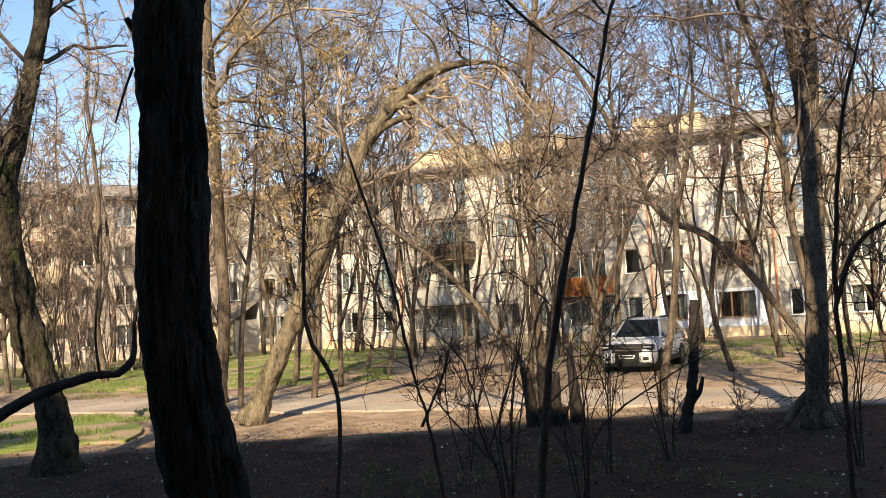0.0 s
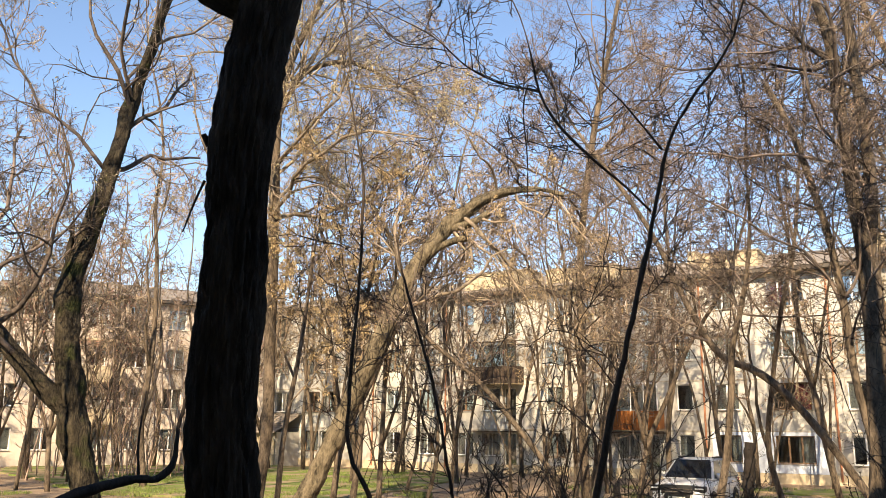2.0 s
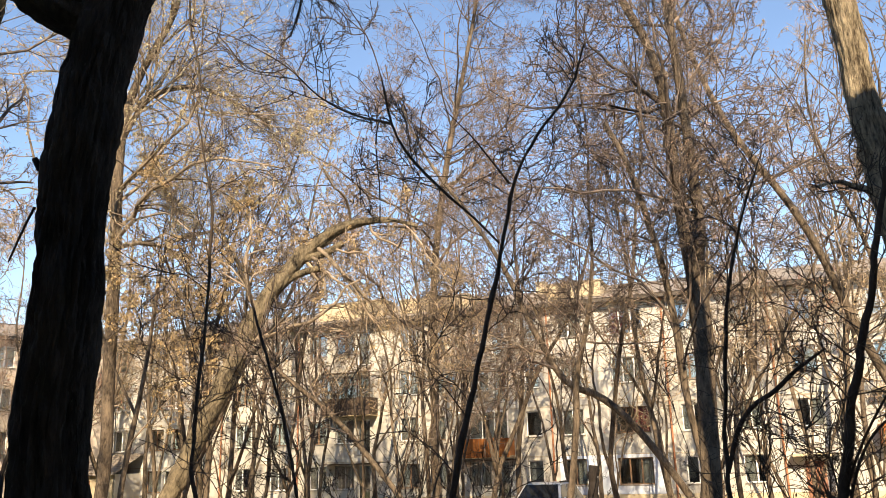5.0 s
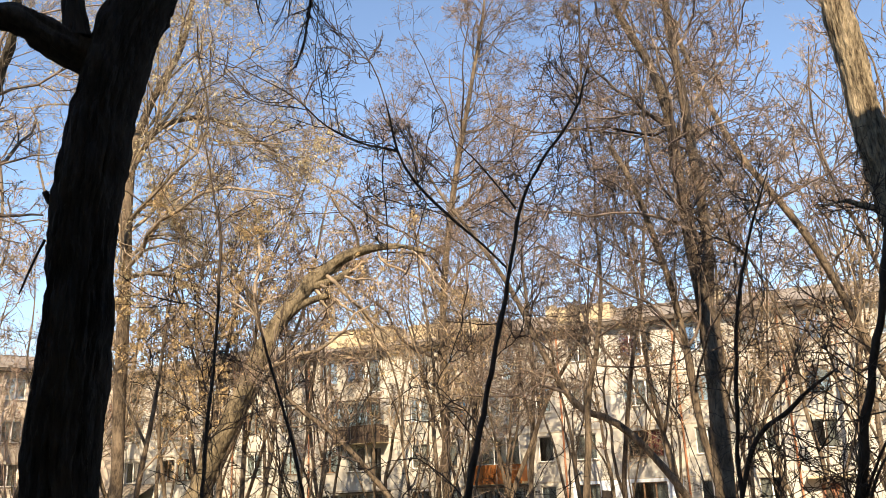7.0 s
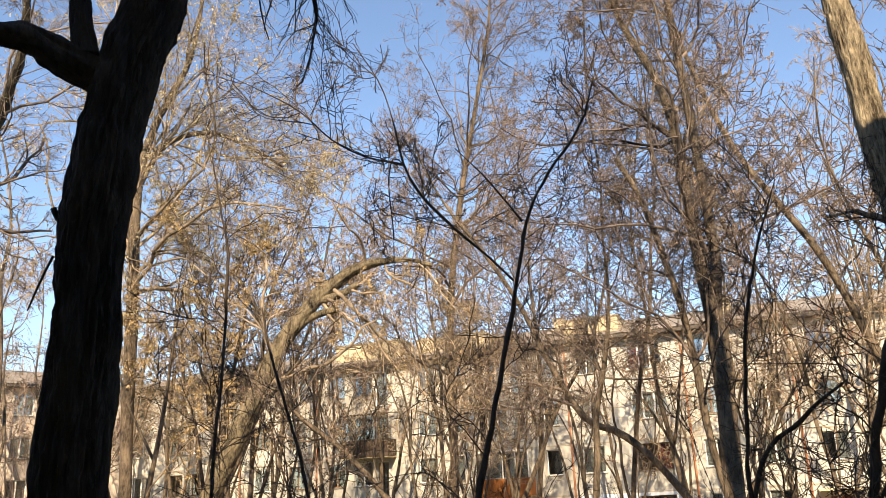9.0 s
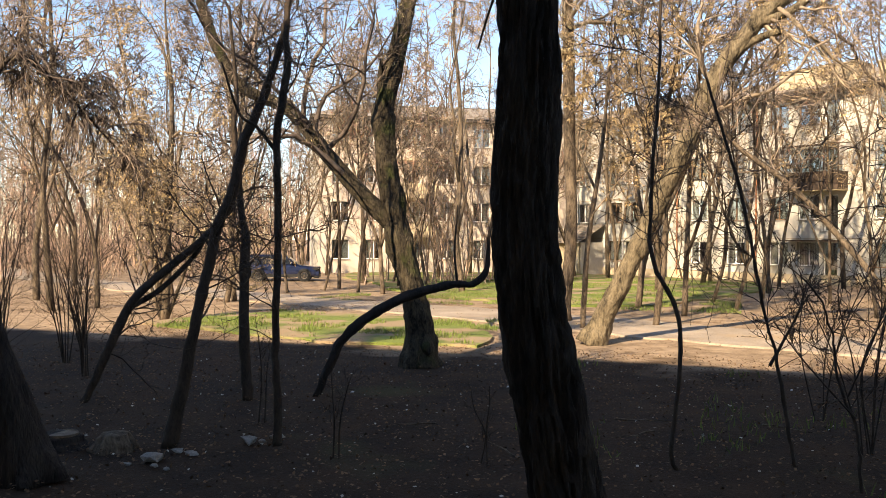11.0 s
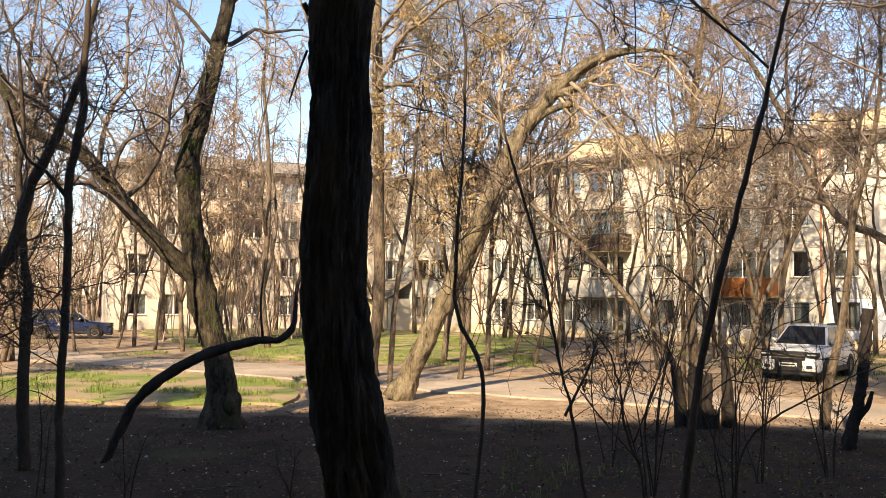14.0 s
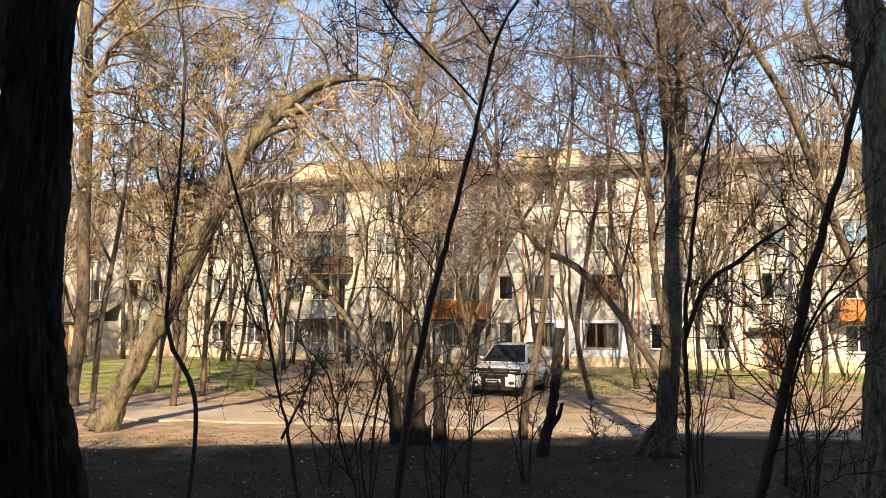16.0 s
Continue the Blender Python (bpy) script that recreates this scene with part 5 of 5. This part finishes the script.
def far_wood(seed, n, bearing, distance, tall, fine, mat, label):
    """Stems and twigs of the wood that closes the view, too many to count."""
    rng = np.random.default_rng(seed)
    b, d = np.radians(rng.uniform(*bearing, n)), rng.uniform(*distance, n)
    foot = np.stack([d * np.sin(b), d * np.cos(b), np.full(n, -0.05)], 1)
    lean = rng.normal(0, 1.2, (n, 2))
    h = rng.uniform(*tall, n)
    P = np.stack([foot + np.column_stack([lean * u, h * u]) + rng.normal(0, 0.3, (n, 3)) * min(1, u * 2) for u in (0, 0.22, 0.45, 0.7, 1.0)], 1)
    R = rng.uniform(2.5, 7, n)[:, None] * fine * np.array([1, 0.85, 0.65, 0.45, 0.2])
    bag = Bag()
    bag.add(*tube_arrays(P, R, 4))
    one = sprout(rng, P, R, 7, 0.2, 1, 0.3, 45, 3, 0.1, 0.15, 0.5, fine)
    two = sprout(rng, *one, 4, 0.2, 1, 0.55, 45, 2, 0.05, 0.2, 0.6, fine * 0.8)
    bag.add(*tube_arrays(*one, 3))
    bag.add(*tube_arrays(*two, 3))
    v, q = np.concatenate(bag.v), np.concatenate(bag.q)
    tagged(mesh_object("far_wood", v, q, mat), label, "wood", kind="stuff")


far_wood(77, 900, (-60, -10), (72, 150), (7, 18), 0.022, TWIG_ROSE, "bare wood of pinkish stems beyond the lane")
far_wood(78, 80, (-25.5, -13.5), (44, 53), (4, 12), 0.008, TWIG_ROSE, "thicket of thin pinkish stems before the far house")
far_wood(79, 260, (-58, -31), (48, 76), (1.5, 6), 0.011, TWIG_ROSE, "low thicket of pinkish brown shoots under the trees")
# ---- parked cars: local x runs from the front to the rear, y to the car's side ----
def loft(stations, section):
    """A closed skin through cross sections along x; section(w, z0, z1) gives the half outline from below to the top."""
    bm = bmesh.new()
    rings = []
    for x, w, z0, z1 in stations:
        half = section(w, z0, z1)
        ring = [bm.verts.new((x, y, z)) for y, z in half] + [bm.verts.new((x, -y, z)) for y, z in reversed(half)]
        rings.append(ring)
    n = len(rings[0])
    for a, b in zip(rings, rings[1:]):
        for j in range(n):
            bm.faces.new([a[j], a[(j + 1) % n], b[(j + 1) % n], b[j]])
    bm.faces.new(rings[0])
    bm.faces.new(rings[-1])
    return bm


def panel(points, thick=0.012):
    """A thin plate over four corners, proud along its own normal."""
    p = [Vector(q) for q in points]
    n = (p[1] - p[0]).cross(p[3] - p[0]).normalized() * thick
    bm = bmesh.new()
    low, high = [bm.verts.new(q - n * 0.5) for q in p], [bm.verts.new(q + n) for q in p]
    bm.faces.new(low)
    bm.faces.new(high)
    for i in range(4):
        bm.faces.new([low[i], low[(i + 1) % 4], high[(i + 1) % 4], high[i]])
    return bm


def disc(radius, width, sides, hole=0.0, lip=0.02):
    """A wheel-shaped ring or dish round the y axis, with rounded shoulders."""
    prof = [(hole, -width / 2), (radius - lip, -width / 2), (radius, -width / 2 + lip), (radius, width / 2 - lip), (radius - lip, width / 2), (hole, width / 2)]
    bm = bmesh.new()
    rings = [[bm.verts.new((r * math.cos(2 * math.pi * i / sides), y, r * math.sin(2 * math.pi * i / sides))) for r, y in prof] for i in range(sides)]
    for a, b in zip(rings, rings[1:] + rings[:1]):
        for j in range(len(prof)):
            k = (j + 1) % len(prof)
            if hole or (j, k) != (5, 0):
                bm.faces.new([a[j], b[j], b[k], a[k]])
    bmesh.ops.remove_doubles(bm, verts=bm.verts, dist=0.0005)
    return bm


def car(m, paint, length, height, label, wagon=False):
    L, H = length, height
    top = thing("car", m, label, "car", "parked cars")
    belt = H * 0.63
    skin = lambda w, z0, z1: [(w * 0.86, z0), (w * 0.97, z0 + 0.1), (w, z0 + (z1 - z0) * 0.45), (w * 0.985, z0 + (z1 - z0) * 0.75), (w * 0.93, z1 - 0.05), (w * 0.8, z1)]
    body = part("body", loft([(0, 0.62, 0.36, belt * 0.66), (0.06, 0.76, 0.28, belt * 0.76), (0.25, 0.85, 0.24, belt * 0.86), (0.7, 0.895, 0.24, belt * 0.93), (L * 0.28, 0.9, 0.24, belt * 0.98), (L * 0.45, 0.9, 0.24, belt),
                              (L * 0.8, 0.9, 0.24, belt * 1.02), (L * 0.93, 0.87, 0.27, belt * 1.02), (L * 0.985, 0.8, 0.32, belt * 0.98), (L, 0.7, 0.4, belt * 0.85)], skin), paint, top, smooth=True)
    f0, f1, r1, r0 = L * 0.26, L * 0.43, L * (0.9 if wagon else 0.84), L * 0.97
    wb, wt, zb, zt = 0.83, 0.62, belt - 0.02, H
    bm = bmesh.new()
    low = [bm.verts.new(q) for q in ((f0, -wb, zb), (r0, -wb, zb), (r0, wb, zb), (f0, wb, zb))]
    high = [bm.verts.new(q) for q in ((f1, -wt, zt - 0.04), (r1, -wt, zt - 0.05), (r1, wt, zt - 0.05), (f1, wt, zt - 0.04))]
    mid = [bm.verts.new(q) for q in ((f1 + 0.3, -wt * 0.9, zt), (r1 - 0.25, -wt * 0.9, zt - 0.01), (r1 - 0.25, wt * 0.9, zt - 0.01), (f1 + 0.3, wt * 0.9, zt))]
    for a, b in ((low, high), (high, mid)):
        for i in range(4):
            bm.faces.new([a[i], a[(i + 1) % 4], b[(i + 1) % 4], b[i]])
    bm.faces.new(mid)
    bmesh.ops.bevel(bm, geom=list(bm.edges), offset=0.03, segments=2, affect="EDGES")
    cabin = part("cabin", bm, paint, top, smooth=True)

    def mixp(a, b, t):
        return tuple(x + (y - x) * t for x, y in zip(a, b))

    def glass(name, c, inset=0.06):
        mid_p = tuple(sum(q[i] for q in c) / 4 for i in range(3))
        part(name, panel([mixp(q, mid_p, inset * 2) for q in c]), CAR_GLASS, cabin)
    glass("windscreen", [(f0, wb, zb), (f0, -wb, zb), (f1, -wt, zt - 0.04), (f1, wt, zt - 0.04)], 0.05)
    glass("rear_window", [(r0, -wb, zb), (r0, wb, zb), (r1, wt, zt - 0.05), (r1, -wt, zt - 0.05)], 0.07)
    for side in (1, -1):
        cuts = [0.0, 0.36, 0.68, 1.0]
        for a, b in zip(cuts, cuts[1:]):
            c = [(f0 + (r0 - f0) * a, side * wb, zb), (f0 + (r0 - f0) * b, side * wb, zb), (f1 + (r1 - f1) * b, side * wt, zt - 0.05), (f1 + (r1 - f1) * a, side * wt, zt - 0.05)]
            c = c if side < 0 else [c[1], c[0], c[3], c[2]]
            glass("side_window", c, 0.055)
        part("roof_rail", boxes((f1 + 0.2, r1 - 0.1, side * 0.56 - 0.015, side * 0.56 + 0.015, zt - 0.01, zt + 0.04), bevel=0.006), CHROME if wagon else CAR_BLACK, cabin)
        mirror = part("mirror", boxes((f0 + 0.32, f0 + 0.44, side * 0.92 - 0.1, side * 0.92 + 0.1, belt + 0.02, belt + 0.17), bevel=0.03), paint, top, smooth=True)
        part("headlamp", boxes((0.0, 0.4, side * 0.68 - 0.15, side * 0.68 + 0.15, belt * 0.73, belt * 0.79), bevel=0.03), LAMP_LENS, top, "clear headlamp", True)
        part("fog_lamp", boxes((-0.04, 0.12, side * 0.62 - 0.1, side * 0.62 + 0.1, 0.38, 0.5), bevel=0.02), CAR_BLACK, top)
        part("tail_lamp", boxes((L - 0.16, L - 0.02, side * 0.7 - 0.11, side * 0.7 + 0.11, belt * 0.75, belt * 0.95), bevel=0.02), TAIL_LENS, top, "red tail lamp")
        part("door_sill", boxes((L * 0.26, L * 0.72, side * 0.895 - 0.012, side * 0.895 + 0.012, 0.24, 0.4)), CAR_BLACK, top)
        for i in range(2):
            part("door_handle", boxes((L * (0.48 + 0.2 * i), L * (0.48 + 0.2 * i) + 0.18, side * 0.895 - 0.02, side * 0.895 + 0.02, belt * 0.86, belt * 0.89)), CHROME, top)
        for x in (L * 0.185, L * 0.775):
            arch = part("wheel_arch", disc(0.39, 0.3, 28), CAR_BLACK, top)
            arch.location = (x, side * 0.765, 0.34)
            wheel = part("wheel", disc(0.335, 0.22, 32, 0.21, 0.04), TYRE, top, smooth=True)
            wheel.location = (x, side * 0.82, 0.335)
            rim = part("rim", disc(0.21, 0.05, 24, 0.17, 0.01), CHROME, wheel)
            rim.location = (0, side * 0.08, 0)
            for i in range(5):
                spoke = part("spoke", boxes((-0.02, 0.02, -0.015, 0.015, 0.0, 0.19)), CHROME, wheel)
                spoke.matrix_local = Matrix.Translation((0, side * 0.08, 0)) @ pose(0, 0, 0, 0, 72 * i, 0)
    part("grille", boxes((-0.035, 0.22, -0.5, 0.5, belt * 0.6, belt * 0.85), bevel=0.02), CAR_BLACK, top)
    part("lower_grille", boxes((-0.04, 0.2, -0.4, 0.4, 0.3, belt * 0.6), bevel=0.02), CAR_BLACK, top)
    for side in (1, -1):                                   # dark lamp surrounds and white corner pieces
        part("lamp_surround", boxes((0.02, 0.36, side * 0.66 - 0.18, side * 0.66 + 0.18, belt * 0.66, belt * 0.83), bevel=0.03), CAR_BLACK, top)
        part("bumper_corner", boxes((-0.03, 0.3, side * 0.6 - 0.19, side * 0.6 + 0.19, 0.3, belt * 0.6), bevel=0.04), paint, top, smooth=True)
    for i in range(2):
        part("grille_bar", boxes((-0.05, 0.0, -0.48, 0.48, belt * (0.66 + 0.08 * i), belt * (0.66 + 0.08 * i) + 0.022)), CHROME, top)
    part("lower_bumper", boxes((-0.03, 0.3, -0.76, 0.76, 0.18, 0.31), bevel=0.03), CAR_BLACK, top)
    plate = part("number_plate", boxes((-0.06, -0.03, -0.26, 0.26, 0.45, 0.56)), FRAME_WHITE, top)
    part("plate_bar", boxes((-0.064, -0.058, -0.2, 0.2, 0.48, 0.53)), CAR_BLACK, plate)
    for side in (1, -1):
        part("wiper", panel([(f0 + 0.1, side * 0.45, zb + 0.07), (f0 + 0.13, side * 0.45, zb + 0.1), (f0 + 0.2, side * 0.02, zb + 0.16), (f0 + 0.17, side * 0.02, zb + 0.12)], 0.012), CAR_BLACK, cabin)
    return top


car(pose(7.5, 26.4, 0.0, 0, 0, 57), CAR_WHITE, 4.6, 1.68, "white crossover parked facing the lane under trees")
car(pose(-23.2, 43.0, 0.0, 0, 0, 205), CAR_BLUE, 4.4, 1.5, "dark blue estate car parked beside the lane", True)


# ---- stumps, stubs and rubble ----
def stub(parent, x, y, z0, h, r0, r1, lean, seed, mat=BARK_SHADED):
    rng = np.random.default_rng(seed)
    c = spline([(x, y, z0, r0), (x + lean * 0.4, y, z0 + h * 0.5, (r0 + r1) / 2), (x + lean, y, z0 + h, r1)], 24)
    v, q, _ = bark_tube(c, 20, 0.012, rng)
    k = len(v)
    v[-20:, 2] += rng.uniform(-0.05, 0.1, 20)              # a torn top
    v = np.vstack([v, c[-1:, :3] - np.array([0, 0, 0.05])])
    j = np.arange(20)
    return mesh_object("stub", v, q, mat, parent, tris=np.stack([k - 20 + j, k - 20 + (j + 1) % 20, np.full(20, k)], 1))


cluster = thing("stump", Matrix.Translation((2.92, 16.3, 0)), "clump of broken dark stubs at the edge of the shade", "stump")
for i, (x, y, h, r, l) in enumerate(((-0.22, 0.05, 1.15, 0.12, -0.12), (-0.02, -0.1, 1.2, 0.13, 0.0), (0.2, 0.06, 1.0, 0.12, 0.05), (0.36, 0.1, 0.35, 0.1, 0.05))):
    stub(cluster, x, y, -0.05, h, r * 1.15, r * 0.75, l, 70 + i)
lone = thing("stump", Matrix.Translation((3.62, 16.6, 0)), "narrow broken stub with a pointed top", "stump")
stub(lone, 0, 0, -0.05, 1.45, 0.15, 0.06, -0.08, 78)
sawn = thing("stump", Matrix.Translation((-7.38, 7.5, 0)), "low sawn stump with a pale weathered top", "stump")
c = spline([(0, 0, -0.05, 0.27), (0, 0, 0.05, 0.2), (0.01, 0, 0.13, 0.18)], 20)
trunk_mesh("trunk", c, 32, 0.014, np.random.default_rng(80), BARK_DARK, sawn)
part("cut_face", disc(0.17, 0.012, 28), CUT_WOOD, sawn, "pale sawn wood").matrix_local = Matrix.Translation((0.01, 0, 0.135)) @ pose(0, 0, 0, 90, 0, 0)
grey = thing("stump", Matrix.Translation((-6.75, 7.65, 0)), "low grey rotten stump beside the sawn one", "stump")
trunk_mesh("trunk", spline([(0, 0, -0.05, 0.2), (0.02, 0, 0.08, 0.15), (0.03, 0, 0.17, 0.11)], 18), 28, 0.02, np.random.default_rng(81), BARK_GREY, grey)
burl = thing("burl", Matrix.Translation((-5.62, 14.66, 0.42)), "rounded hollow burl on the mossy trunk", "burl")


def rock(x, y, s, seed, mat, name, label, category, flat=0.6):
    bm = bmesh.new()
    bmesh.ops.create_icosphere(bm, subdivisions=1, radius=1)
    for v in bm.verts:
        k = 1 + 0.7 * noise.noise(v.co * 1.3 + Vector((seed * 3.1, 0, 0)))
        v.co = Vector((v.co.x * s * k, v.co.y * s * 0.75 * k, v.co.z * s * flat * k))
    ob = part(name, bm, mat, None)
    ob.matrix_world = pose(x, y, s * flat * 0.55, 0, 0, seed * 47)
    return tagged(ob, label, category, "rubble on the ground")


bm = bmesh.new()
bmesh.ops.create_icosphere(bm, subdivisions=3, radius=0.17)
for w in bm.verts:
    w.co = w.co * (1 + 0.45 * noise.noise(w.co * 7))
    w.co.z *= 1.3
part("knob", bm, BARK_MOSS, burl, smooth=True)
rrng = random.Random(3)
for i, (x, y, s) in enumerate(((-5.94, 7.73, 0.07), (-5.73, 7.69, 0.075), (-6.0, 7.35, 0.14), (-5.8, 7.15, 0.06), (-5.6, 7.1, 0.05), (-5.25, 8.7, 0.09), (-5.3, 8.45, 0.07), (-5.45, 8.4, 0.12), (-6.1, 7.1, 0.05))):
    rock(x, y, s, i, STONE, "stone", "pale broken stone lying on dark earth", "stone", 0.45)
for i in range(26):
    x, y = rrng.uniform(-8, 7), rrng.uniform(5.2, 15.5)
    rock(x, y, rrng.uniform(0.015, 0.04), 20 + i, PLASTIC_BAG, "litter_scrap", "small white scrap of litter on the earth", "litter", 0.4)


def lying_stick(x, y, angle, length, seed):
    rng = np.random.default_rng(seed)
    q = [(u * length, rng.normal(0, 0.04 * length), 0.02, 0.012 * (1.2 - u)) for u in np.linspace(0, 1, 5)]
    c = spline(q, 16)
    v, f = tube_arrays(c[None, :, :3], c[None, :, 3], 6)
    ob = mesh_object("stick", v, f, BARK_GREY)
    ob.matrix_world = pose(x, y, 0, 0, 0, angle)
    return tagged(ob, "fallen stick lying on the dark earth", "stick", "fallen sticks")


for i in range(16):
    lying_stick(rrng.uniform(-7, 6), rrng.uniform(6, 15), rrng.uniform(0, 360), rrng.uniform(0.4, 1.1), 90 + i)
